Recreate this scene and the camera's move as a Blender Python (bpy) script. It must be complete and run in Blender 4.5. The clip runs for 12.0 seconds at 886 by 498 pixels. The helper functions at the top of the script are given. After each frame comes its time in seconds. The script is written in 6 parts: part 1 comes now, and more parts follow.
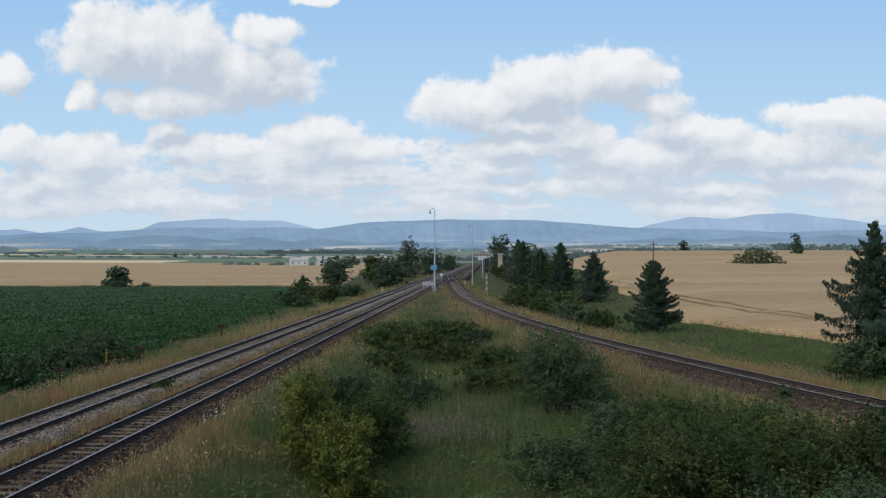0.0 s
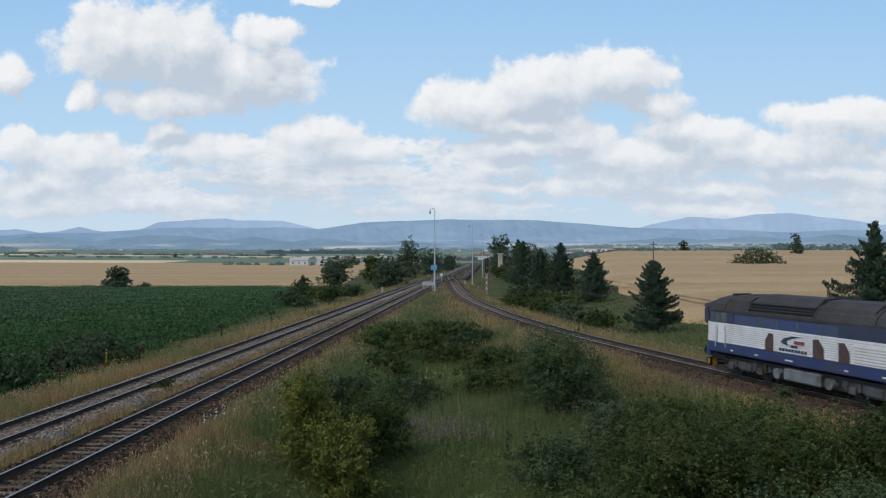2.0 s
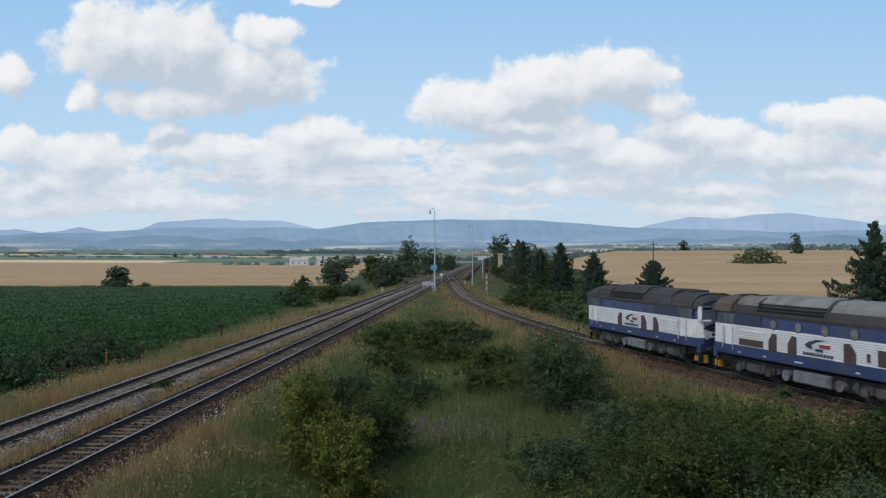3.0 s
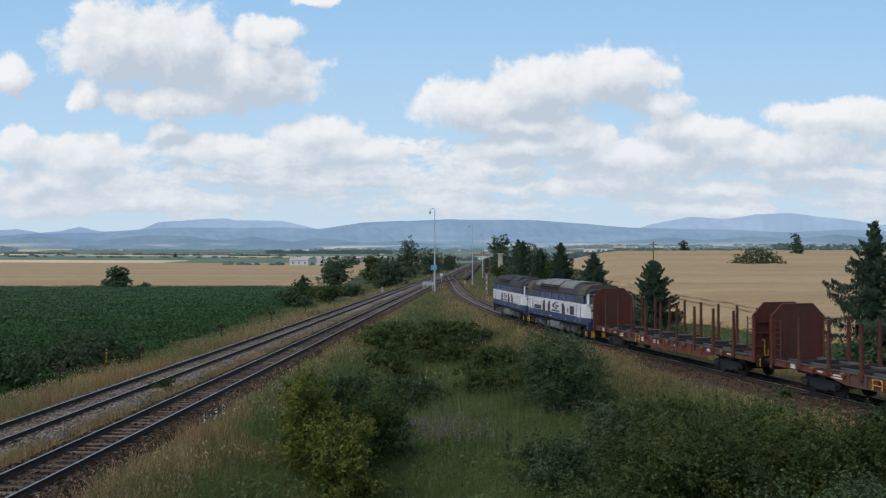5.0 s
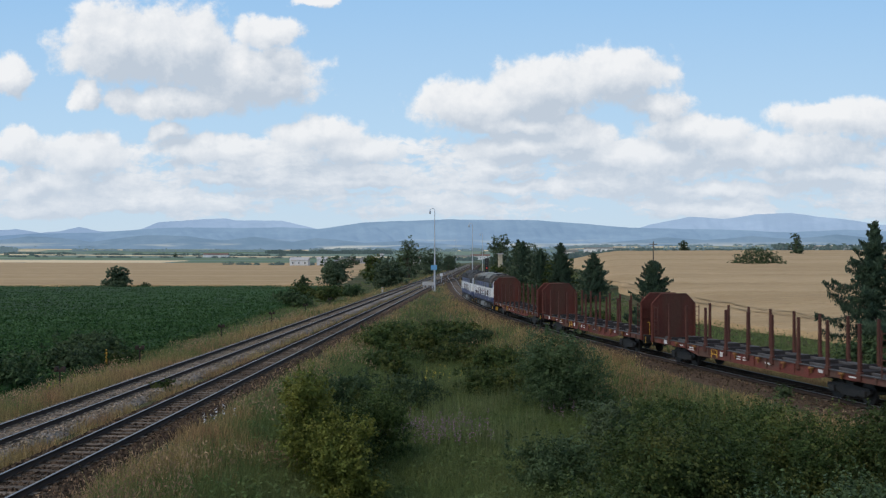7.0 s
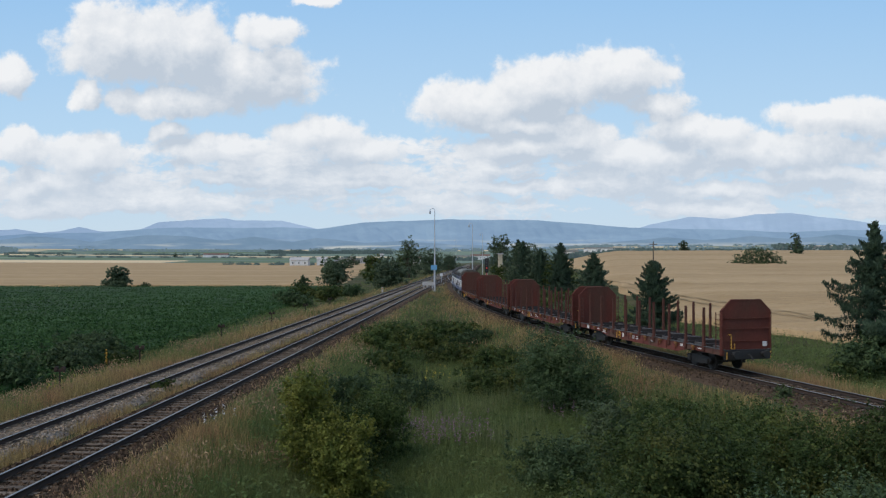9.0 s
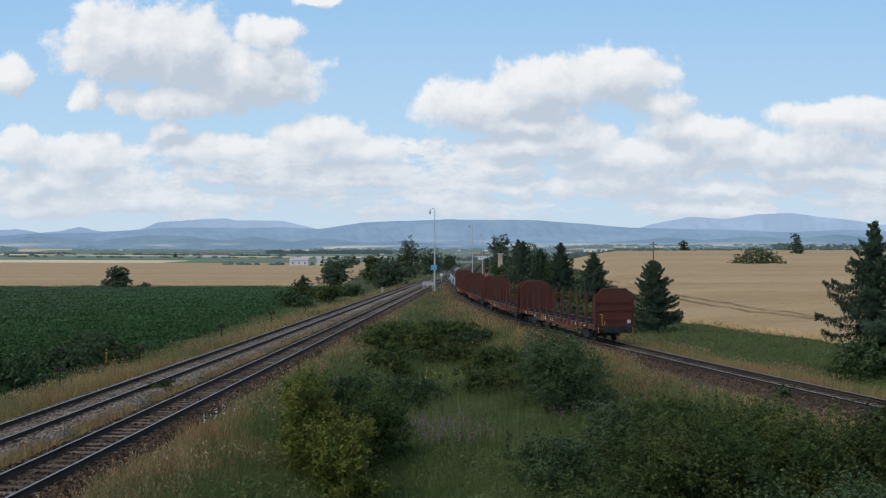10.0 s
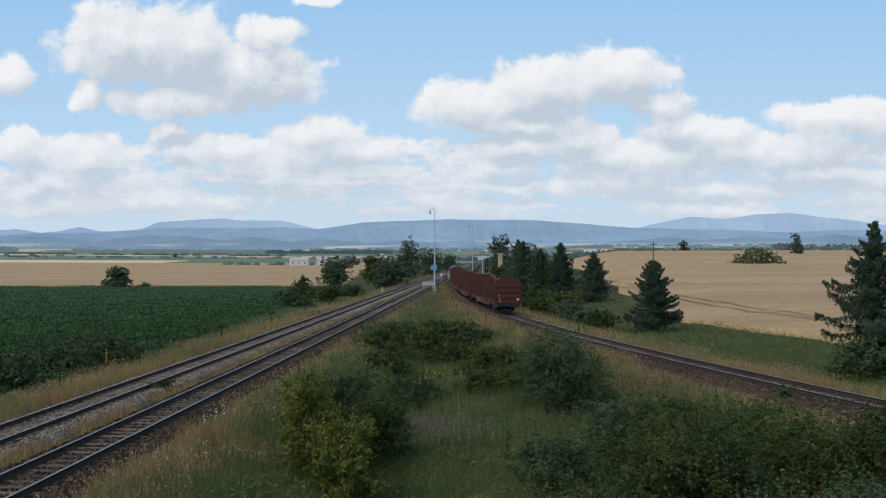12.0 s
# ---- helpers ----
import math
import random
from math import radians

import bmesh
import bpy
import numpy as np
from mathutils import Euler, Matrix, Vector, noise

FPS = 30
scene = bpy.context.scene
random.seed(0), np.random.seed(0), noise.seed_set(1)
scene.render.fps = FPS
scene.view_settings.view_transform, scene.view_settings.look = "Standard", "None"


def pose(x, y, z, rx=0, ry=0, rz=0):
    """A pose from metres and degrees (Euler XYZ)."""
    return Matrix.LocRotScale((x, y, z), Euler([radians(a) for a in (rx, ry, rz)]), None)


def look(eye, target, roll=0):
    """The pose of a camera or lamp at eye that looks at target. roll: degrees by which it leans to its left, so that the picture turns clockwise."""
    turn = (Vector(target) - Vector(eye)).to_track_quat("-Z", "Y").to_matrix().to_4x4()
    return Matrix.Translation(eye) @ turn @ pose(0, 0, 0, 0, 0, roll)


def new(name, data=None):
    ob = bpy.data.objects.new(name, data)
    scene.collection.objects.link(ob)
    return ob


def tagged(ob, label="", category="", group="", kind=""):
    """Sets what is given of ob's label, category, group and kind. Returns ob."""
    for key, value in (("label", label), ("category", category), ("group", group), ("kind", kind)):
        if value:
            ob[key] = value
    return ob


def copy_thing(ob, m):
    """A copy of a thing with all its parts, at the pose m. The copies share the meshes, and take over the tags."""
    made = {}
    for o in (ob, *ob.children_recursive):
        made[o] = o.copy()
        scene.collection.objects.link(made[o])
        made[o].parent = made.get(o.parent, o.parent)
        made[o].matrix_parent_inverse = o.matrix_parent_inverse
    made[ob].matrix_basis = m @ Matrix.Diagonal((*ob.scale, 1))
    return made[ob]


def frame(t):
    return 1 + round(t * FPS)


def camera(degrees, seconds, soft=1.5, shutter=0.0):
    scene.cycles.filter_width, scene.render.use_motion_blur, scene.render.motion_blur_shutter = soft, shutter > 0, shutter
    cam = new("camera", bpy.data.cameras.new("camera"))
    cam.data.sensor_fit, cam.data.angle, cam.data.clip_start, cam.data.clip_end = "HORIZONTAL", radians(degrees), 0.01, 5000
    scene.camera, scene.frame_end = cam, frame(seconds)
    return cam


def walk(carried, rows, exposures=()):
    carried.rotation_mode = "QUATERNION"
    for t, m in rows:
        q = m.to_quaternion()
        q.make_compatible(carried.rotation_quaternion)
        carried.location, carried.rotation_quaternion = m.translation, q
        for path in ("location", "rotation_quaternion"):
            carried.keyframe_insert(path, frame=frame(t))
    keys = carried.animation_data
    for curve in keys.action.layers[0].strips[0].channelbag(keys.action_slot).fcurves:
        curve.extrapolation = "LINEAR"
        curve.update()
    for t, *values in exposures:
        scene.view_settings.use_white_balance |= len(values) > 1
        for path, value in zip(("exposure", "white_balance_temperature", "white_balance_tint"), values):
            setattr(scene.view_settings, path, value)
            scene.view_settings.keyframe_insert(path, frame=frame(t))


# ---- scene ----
cam = camera(55.8, 12.0, soft=1.25, shutter=0.2)
EYE = (0.0, 0.0, 6.2)
walk(cam, [(0.0, look(EYE, (0, 1480, 20.2))), (12.0, look(EYE, (0, 1480, 20.2)))])

# ---- sky and sun ----
SUN_AZ, SUN_EL = -122.0, 55.0      # degrees: azimuth from +Y towards +X
world = bpy.data.worlds.new("world")
scene.world = world
world.use_nodes = True
wn = world.node_tree
sky = wn.nodes.new("ShaderNodeTexSky")
sky.sky_type = "NISHITA"
sky.sun_disc = False
sky.sun_elevation = radians(SUN_EL)
sky.sun_rotation = radians(SUN_AZ)
wn.nodes["Background"].inputs["Strength"].default_value = 0.19
wn.links.new(sky.outputs["Color"], wn.nodes["Background"].inputs["Color"])
sun_data = bpy.data.lights.new("sun", "SUN")
sun_data.energy, sun_data.angle, sun_data.color = 1.5, radians(9.0), (1.0, 0.94, 0.85)
sun = new("sun", sun_data)
se, sa = radians(SUN_EL), radians(SUN_AZ)
SUN_DIR = Vector((math.sin(sa) * math.cos(se), math.cos(sa) * math.cos(se), math.sin(se)))
sun.matrix_world = look(SUN_DIR * 300, (0, 0, 0))
scene.view_settings.exposure = 0.0

rng = np.random.default_rng(7)


# ---- node helpers ----
class Nodes:
    """Short writing for node trees."""

    def __init__(self, tree):
        self.tree = tree

    def add(self, kind, **values):
        n = self.tree.nodes.new(kind)
        if "operation" in values:
            n.operation = values["operation"]
        if "use_clamp" in values:
            n.use_clamp = values["use_clamp"]
        if "data_type" in values:
            n.data_type, n.blend_type = values["data_type"], values["blend_type"]
        if "interpolation_type" in values:
            n.interpolation_type = values["interpolation_type"]
        return n

    def link(self, a, b):
        self.tree.links.new(a, b)

    def put(self, socket, v):
        if isinstance(v, bpy.types.NodeSocket):
            self.link(v, socket)
        else:
            socket.default_value = v

    def math(self, op, a, b=None, c=None, clamp=False):
        n = self.add("ShaderNodeMath", operation=op, use_clamp=clamp)
        for i, v in enumerate((a, b, c)):
            if v is not None:
                self.put(n.inputs[i], v)
        return n.outputs[0]

    def vec(self, op, a, b=None):
        n = self.add("ShaderNodeVectorMath", operation=op)
        self.put(n.inputs[0], a)
        if b is not None:
            self.put(n.inputs[1], b)
        return n.outputs["Value"] if op in ("LENGTH", "DISTANCE", "DOT_PRODUCT") else n.outputs["Vector"]

    def noise(self, vector, scale, detail=3.0, rough=0.55, colour=False):
        n = self.add("ShaderNodeTexNoise")
        n.inputs["Scale"].default_value, n.inputs["Detail"].default_value, n.inputs["Roughness"].default_value = scale, detail, rough
        self.link(vector, n.inputs["Vector"])
        return n.outputs["Color" if colour else "Fac"]

    def mix(self, fac, a, b, blend="MIX"):
        n = self.add("ShaderNodeMix", data_type="RGBA", blend_type=blend)
        self.put(n.inputs["Factor"], fac)
        self.put(n.inputs["A"], a if isinstance(a, bpy.types.NodeSocket) else (*a, 1))
        self.put(n.inputs["B"], b if isinstance(b, bpy.types.NodeSocket) else (*b, 1))
        return n.outputs["Result"]

    def ramp(self, v, lo, hi, a=0.0, b=1.0, smooth=False):
        n = self.add("ShaderNodeMapRange", interpolation_type="SMOOTHSTEP" if smooth else "LINEAR")
        n.clamp = True
        for name, x in (("Value", v), ("From Min", lo), ("From Max", hi), ("To Min", a), ("To Max", b)):
            self.put(n.inputs[name], x)
        return n.outputs["Result"]


def surface(name, a, b, scale=2.0, fine=25.0, rough=0.8, metal=0.0, bump=0.2, bump_size=0.02, per=0.0, island=0.0, third=None, third_scale=0.3,
            stretch=(1, 1, 1), through_light=0.0, spec=0.5):
    """A procedural material: two colours mixed by a broad noise, fine grain over them, a third colour in patches, and bump.
    per and island: how much the brightness varies from object to object and from piece to piece."""
    m = bpy.data.materials.new(name)
    m.use_nodes = True
    k = Nodes(m.node_tree)
    bsdf = m.node_tree.nodes["Principled BSDF"]
    co = k.add("ShaderNodeTexCoord").outputs["Object"]
    if stretch != (1, 1, 1):
        co = k.vec("MULTIPLY", co, stretch)
    broad = k.ramp(k.noise(co, scale, 4), 0.3, 0.7)
    grain = k.noise(co, fine, 3)
    col = k.mix(broad, a, b)
    if third:
        col = k.mix(k.ramp(k.noise(co, third_scale, 3), 0.48, 0.62), col, third)
    col = k.mix(0.55, col, k.mix(grain, (0.35, 0.35, 0.35), (1.5, 1.5, 1.5)), "MULTIPLY")
    if per:
        r = k.add("ShaderNodeObjectInfo").outputs["Random"]
        col = k.mix(r, k.mix(1.0, col, (1 - per,) * 3, "MULTIPLY"), k.mix(1.0, col, (1 + per,) * 3, "MULTIPLY"))
    if island:
        r = k.add("ShaderNodeNewGeometry").outputs["Random Per Island"]
        col = k.mix(r, k.mix(1.0, col, (1 - island, 1 - island, 1 - island), "MULTIPLY"), k.mix(1.0, col, (1 + island, 1 + island, 1 + 0.8 * island), "MULTIPLY"))
    k.link(col, bsdf.inputs["Base Color"])
    bsdf.inputs["Roughness"].default_value = rough
    bsdf.inputs["Metallic"].default_value = metal
    bsdf.inputs["Specular IOR Level"].default_value = spec
    if bump:
        bp = k.add("ShaderNodeBump")
        bp.inputs["Strength"].default_value, bp.inputs["Distance"].default_value = bump, bump_size
        k.link(grain, bp.inputs["Height"])
        k.link(bp.outputs["Normal"], bsdf.inputs["Normal"])
    if through_light:
        tr = k.add("ShaderNodeBsdfTranslucent")
        k.link(col, tr.inputs["Color"])
        mx = k.add("ShaderNodeMixShader")
        mx.inputs[0].default_value = through_light
        k.link(bsdf.outputs[0], mx.inputs[1])
        k.link(tr.outputs[0], mx.inputs[2])
        k.link(mx.outputs[0], m.node_tree.nodes["Material Output"].inputs["Surface"])
    return m


# ---- materials ----
M = {
    "grass": surface("meadow_soil", (0.05, 0.058, 0.022), (0.095, 0.08, 0.036), 0.35, 9, 0.95, bump=0.8, bump_size=0.15, third=(0.035, 0.05, 0.018), third_scale=0.12, spec=0.12),
    "ballast": surface("ballast_stone", (0.20, 0.17, 0.14), (0.27, 0.235, 0.19), 0.8, 16, 0.95, bump=1.0, bump_size=0.06, third=(0.13, 0.105, 0.08), third_scale=0.5, spec=0.1),
    "ballast_dark": surface("old_ballast", (0.075, 0.047, 0.03), (0.115, 0.075, 0.047), 0.8, 16, 0.95, bump=1.0, bump_size=0.06, third=(0.055, 0.038, 0.026), third_scale=0.5, spec=0.05),
    "rail": surface("rail_steel", (0.05, 0.034, 0.025), (0.035, 0.025, 0.02), 3, 40, 0.85, 0.0, 0.1, spec=0.15),
    "rail_head": surface("polished_rail", (0.34, 0.32, 0.30), (0.26, 0.25, 0.24), 3, 40, 0.5, 0.6, 0.03),
    "wood_sleeper": surface("sleeper_wood", (0.10, 0.078, 0.058), (0.16, 0.128, 0.097), 3, 30, 0.9, bump=0.5, per=0.4, stretch=(1, 6, 1), spec=0.1),
    "concrete": surface("concrete", (0.36, 0.34, 0.31), (0.45, 0.43, 0.40), 2, 30, 0.9, bump=0.2),
    "steel_grey": surface("galvanised_steel", (0.50, 0.51, 0.52), (0.42, 0.43, 0.44), 3, 30, 0.6, 0.1, 0.05),
    "leaf": surface("leaf_green", (0.031, 0.055, 0.016), (0.080, 0.110, 0.031), 1.2, 5, 0.6, bump=0, per=0.18, island=0.26, through_light=0.35, spec=0.12, third=(0.105, 0.115, 0.03), third_scale=0.6),
    "leaf_yellow": surface("leaf_yellow_green", (0.085, 0.112, 0.022), (0.205, 0.20, 0.042), 1.1, 5, 0.6, bump=0, island=0.28, through_light=0.35, spec=0.12, third=(0.07, 0.105, 0.026), third_scale=0.5),
    "leaf_dark": surface("leaf_dark", (0.042, 0.07, 0.030), (0.078, 0.112, 0.044), 0.8, 5, 0.6, bump=0, per=0.2, island=0.24, through_light=0.25, spec=0.12),
    "leaf_grey": surface("leaf_greyish", (0.085, 0.11, 0.055), (0.062, 0.088, 0.036), 0.9, 5, 0.6, bump=0, island=0.22, through_light=0.2, spec=0.1),
    "needle": surface("spruce_needles", (0.032, 0.055, 0.038), (0.06, 0.09, 0.052), 0.9, 6, 0.75, bump=0, island=0.3, through_light=0.08, spec=0.08),
    "bark": surface("bark", (0.07, 0.05, 0.035), (0.11, 0.085, 0.06), 2, 20, 0.95, bump=0.6, bump_size=0.03),
    "dry_grass": surface("dry_grass", (0.41, 0.28, 0.128), (0.27, 0.215, 0.09), 0.35, 5, 0.9, bump=0, island=0.4, through_light=0.3, spec=0.1, third=(0.36, 0.215, 0.11), third_scale=0.22),
    "green_grass": surface("green_grass", (0.115, 0.16, 0.05), (0.195, 0.22, 0.085), 0.3, 5, 0.85, bump=0, island=0.35, through_light=0.35, spec=0.1, third=(0.14, 0.18, 0.062), third_scale=0.9),
    "wheat": surface("ripe_wheat", (0.37, 0.257, 0.132), (0.315, 0.215, 0.108), 0.12, 1.6, 0.95, bump=0.5, bump_size=0.12, third=(0.40, 0.28, 0.148), third_scale=0.05, stretch=(0.1, 1, 1), spec=0.1),
    "wheat_ear": surface("wheat_ears", (0.34, 0.255, 0.136), (0.399, 0.302, 0.162), 0.1, 5, 0.9, bump=0, island=0.3, through_light=0.2, spec=0.12),
    "crop": surface("crop_leaf", (0.0289, 0.065, 0.019), (0.0433, 0.0838, 0.0239), 0.06, 2.2, 0.85, bump=0.9, bump_size=0.25, third=(0.0347, 0.0578, 0.0239), third_scale=0.02, spec=0.12),
    "far_green": surface("far_meadow", (0.10, 0.13, 0.07), (0.07, 0.10, 0.06), 0.01, 0.1, 0.95, bump=0, spec=0.12),
    "purple": surface("purple_flower", (0.23, 0.11, 0.17), (0.28, 0.145, 0.21), 2, 8, 0.8, bump=0, island=0.3, through_light=0.2),
    "yellow_flower": surface("yellow_flower", (0.50, 0.36, 0.03), (0.58, 0.45, 0.06), 2, 8, 0.8, bump=0, island=0.2),
    "white_paint": surface("white_paint", (0.66, 0.66, 0.65), (0.58, 0.58, 0.57), 1.2, 14, 0.5, bump=0.03, third=(0.56, 0.54, 0.50), third_scale=0.7),
    "blue_paint": surface("blue_paint", (0.027, 0.044, 0.125), (0.021, 0.035, 0.10), 1.2, 14, 0.45, bump=0.03, third=(0.036, 0.045, 0.085), third_scale=0.8),
    "dark_blue": surface("dark_blue_paint", (0.022, 0.03, 0.065), (0.03, 0.036, 0.06), 1.2, 14, 0.5, bump=0.03),
    "roof_grey": surface("roof_grey", (0.036, 0.036, 0.037), (0.055, 0.054, 0.052), 0.9, 12, 0.85, bump=0.08, third=(0.045, 0.038, 0.032), third_scale=0.6, spec=0.15),
    "roof_light": surface("roof_light_grey", (0.20, 0.21, 0.19), (0.15, 0.155, 0.14), 0.9, 12, 0.8, bump=0.08, third=(0.14, 0.115, 0.085), third_scale=0.6, spec=0.15),
    "roof_brown": surface("roof_rusty_brown", (0.10, 0.078, 0.06), (0.075, 0.062, 0.05), 0.9, 12, 0.85, bump=0.1, spec=0.15),
    "black": surface("black_steel", (0.014, 0.014, 0.014), (0.0224, 0.021, 0.0196), 2, 20, 0.6, 0.2, 0.1),
    "under_grey": surface("underframe_grey", (0.17, 0.185, 0.19), (0.11, 0.118, 0.12), 1.3, 14, 0.7, 0.1, 0.15, third=(0.075, 0.068, 0.06), third_scale=1.0),
    "grille": surface("grille_dark", (0.05, 0.03, 0.028), (0.075, 0.045, 0.04), 1.2, 20, 0.7, 0.1, 0.1),
    "safety_yellow": surface("safety_yellow", (0.62, 0.33, 0.03), (0.5, 0.27, 0.03), 2, 20, 0.6, bump=0.05),
    "wagon_red": surface("oxide_red_paint", (0.123, 0.0344, 0.023), (0.0902, 0.0279, 0.0197), 0.7, 12, 0.8, bump=0.1, third=(0.082, 0.0369, 0.0246), third_scale=0.5, spec=0.2, stretch=(1, 1, 0.35)),
    "wagon_frame": surface("frame_red_paint", (0.165, 0.047, 0.034), (0.12, 0.04, 0.031), 0.8, 12, 0.75, bump=0.1, third=(0.10, 0.055, 0.04), third_scale=0.7, spec=0.2),
    "stake": surface("stake_rusty_steel", (0.075, 0.031, 0.023), (0.10, 0.041, 0.029), 1.5, 20, 0.85, 0.0, 0.15, spec=0.15),
    "deck": surface("wagon_deck", (0.02, 0.018, 0.018), (0.036, 0.032, 0.03), 1.0, 16, 0.9, 0.0, 0.15, spec=0.1),
    "marking": surface("white_marking", (0.62, 0.60, 0.57), (0.52, 0.50, 0.47), 3, 20, 0.7, bump=0),
    "logo_red": surface("dark_red_plate", (0.22, 0.035, 0.04), (0.18, 0.03, 0.035), 3, 20, 0.6, bump=0),
    "sign_blue": surface("sign_blue", (0.13, 0.33, 0.52), (0.11, 0.29, 0.46), 3, 20, 0.5, bump=0),
    "signal_red": surface("signal_red", (0.45, 0.04, 0.03), (0.38, 0.035, 0.03), 3, 20, 0.5, bump=0),
    "plaster": surface("beige_plaster", (0.50, 0.42, 0.29), (0.44, 0.37, 0.25), 0.8, 10, 0.9, bump=0.1),
    "weed": surface("tall_weeds", (0.08, 0.118, 0.038), (0.115, 0.15, 0.05), 0.3, 5, 0.8, bump=0, island=0.3, through_light=0.35, spec=0.12),
    "crop_leaf": surface("crop_leaves", (0.031, 0.070, 0.022), (0.047, 0.092, 0.030), 0.2, 5, 0.8, bump=0, island=0.25, through_light=0.2, spec=0.08),
    "seed_head": surface("reddish_seed_heads", (0.36, 0.22, 0.13), (0.42, 0.31, 0.18), 0.4, 5, 0.9, bump=0, island=0.35, through_light=0.3, spec=0.1, third=(0.29, 0.17, 0.11), third_scale=0.3),
    "soil": surface("brown_track_soil", (0.065, 0.043, 0.029), (0.10, 0.068, 0.046), 0.9, 14, 0.95, bump=1.0, bump_size=0.06, third=(0.055, 0.04, 0.026), third_scale=0.45, spec=0.05),
    "worn_edge": surface("worn_grey_steel", (0.10, 0.095, 0.09), (0.06, 0.054, 0.05), 1.5, 18, 0.8, 0.1, 0.1, spec=0.3),
    # the pale sky's reflection is put into this glass's base colour
    "screen": surface("painted_sky_windscreen", (0.24, 0.275, 0.28), (0.19, 0.22, 0.22), 0.7, 5, 0.1, bump=0, spec=0.7),
    "winch": surface("dull_orange_steel", (0.26, 0.12, 0.035), (0.17, 0.075, 0.03), 2, 20, 0.75, bump=0.08, spec=0.2),
    "reed": surface("pale_reed_grass", (0.20, 0.22, 0.095), (0.15, 0.18, 0.07), 0.4, 5, 0.9, bump=0, island=0.35, through_light=0.3, spec=0.1),
    # leaf_dark lightened and blued to put distance haze on the far trees
    "hazed_leaf": surface("hazed_tree_foliage", (0.052, 0.078, 0.046), (0.092, 0.122, 0.066), 0.35, 3, 0.65, bump=0, per=0.2, island=0.22, through_light=0.25, spec=0.1),
    "rut": surface("flattened_wheat", (0.25, 0.18, 0.09), (0.28, 0.20, 0.10), 0.5, 5, 0.95, bump=0.5, bump_size=0.1, spec=0.1),
    "stone": surface("crushed_stone", (0.22, 0.165, 0.118), (0.32, 0.25, 0.185), 3, 20, 0.95, bump=0, island=0.45, spec=0.1),
    "stone_dark": surface("brown_stone", (0.07, 0.047, 0.032), (0.12, 0.084, 0.057), 3, 20, 0.95, bump=0, island=0.5, spec=0.05),
    # grey for the painted shade lines between the body ribs
    "groove": surface("rib_shade_grey", (0.36, 0.36, 0.37), (0.28, 0.28, 0.29), 2, 20, 0.7, bump=0),
    "bogie_dark": surface("bogie_grey_grime", (0.085, 0.09, 0.09), (0.05, 0.05, 0.048), 1.3, 14, 0.85, 0.0, 0.15, third=(0.042, 0.037, 0.03), third_scale=1.0, spec=0.2),
    # base colour lifted for the daylight seen through the panes
    "cab_glass": surface("daylight_cab_glass", (0.102, 0.12, 0.12), (0.072, 0.09, 0.093), 0.8, 6, 0.12, bump=0, spec=0.6),
    "roof_tile": surface("brown_roof", (0.17, 0.09, 0.065), (0.13, 0.075, 0.055), 0.8, 10, 0.9, bump=0.1),
}
glass = bpy.data.materials.new("dark_glass")
glass.use_nodes = True
gb = glass.node_tree.nodes["Principled BSDF"]
gb.inputs["Base Color"].default_value = (0.085, 0.105, 0.105, 1)
gb.inputs["Roughness"].default_value = 0.08
gb.inputs["Specular IOR Level"].default_value = 0.7
M["glass"] = glass
lamp_red = bpy.data.materials.new("red_signal_light")
lamp_red.use_nodes = True
lb = lamp_red.node_tree.nodes["Principled BSDF"]
lb.inputs["Base Color"].default_value = (0.6, 0.03, 0.02, 1)
lb.inputs["Emission Color"].default_value = (1.0, 0.08, 0.04, 1)
lb.inputs["Emission Strength"].default_value = 0.5
M["lamp_red"] = lamp_red


# ---- mesh helpers ----
def link_mesh(name, mesh, material, parent=None, label="", kind=""):
    ob = new(name, mesh)
    for m in (material if isinstance(material, (list, tuple)) else [material]):
        if not mesh.materials or m.name not in [x.name for x in mesh.materials if x]:
            mesh.materials.append(m)
    ob.parent = parent
    return tagged(ob, label=label, kind=kind)


def part(name, bm, material, parent=None, label="", kind="", smooth=False):
    me = bpy.data.meshes.new(name)
    bmesh.ops.recalc_face_normals(bm, faces=bm.faces)
    bm.to_mesh(me)
    bm.free()
    if smooth:
        me.shade_smooth()
    return link_mesh(name, me, material, parent, label, kind)


def array_mesh(name, verts, faces):
    """A mesh from an array of corners and an array of faces with the same number of corners each."""
    me = bpy.data.meshes.new(name)
    verts, faces = np.asarray(verts, np.float32), np.asarray(faces, np.int32)
    n, k = faces.shape
    me.vertices.add(len(verts))
    me.vertices.foreach_set("co", verts.ravel())
    me.loops.add(n * k)
    me.loops.foreach_set("vertex_index", faces.ravel())
    me.polygons.add(n)
    me.polygons.foreach_set("loop_start", np.arange(0, n * k, k, dtype=np.int32))
    me.update(calc_edges=True)
    return me


def box(bm, x0, x1, y0, y1, z0, z1, bevel=0.0):
    """A box in bm, its edges bevelled."""
    r = bmesh.ops.create_cube(bm, size=1.0)
    for v in r["verts"]:
        v.co = Vector(((x0 + x1) / 2 + v.co.x * (x1 - x0), (y0 + y1) / 2 + v.co.y * (y1 - y0), (z0 + z1) / 2 + v.co.z * (z1 - z0)))
    if bevel:
        edges = {e for v in r["verts"] for e in v.link_edges}
        bmesh.ops.bevel(bm, geom=list(edges), offset=bevel, segments=1, affect="EDGES")
    return bm


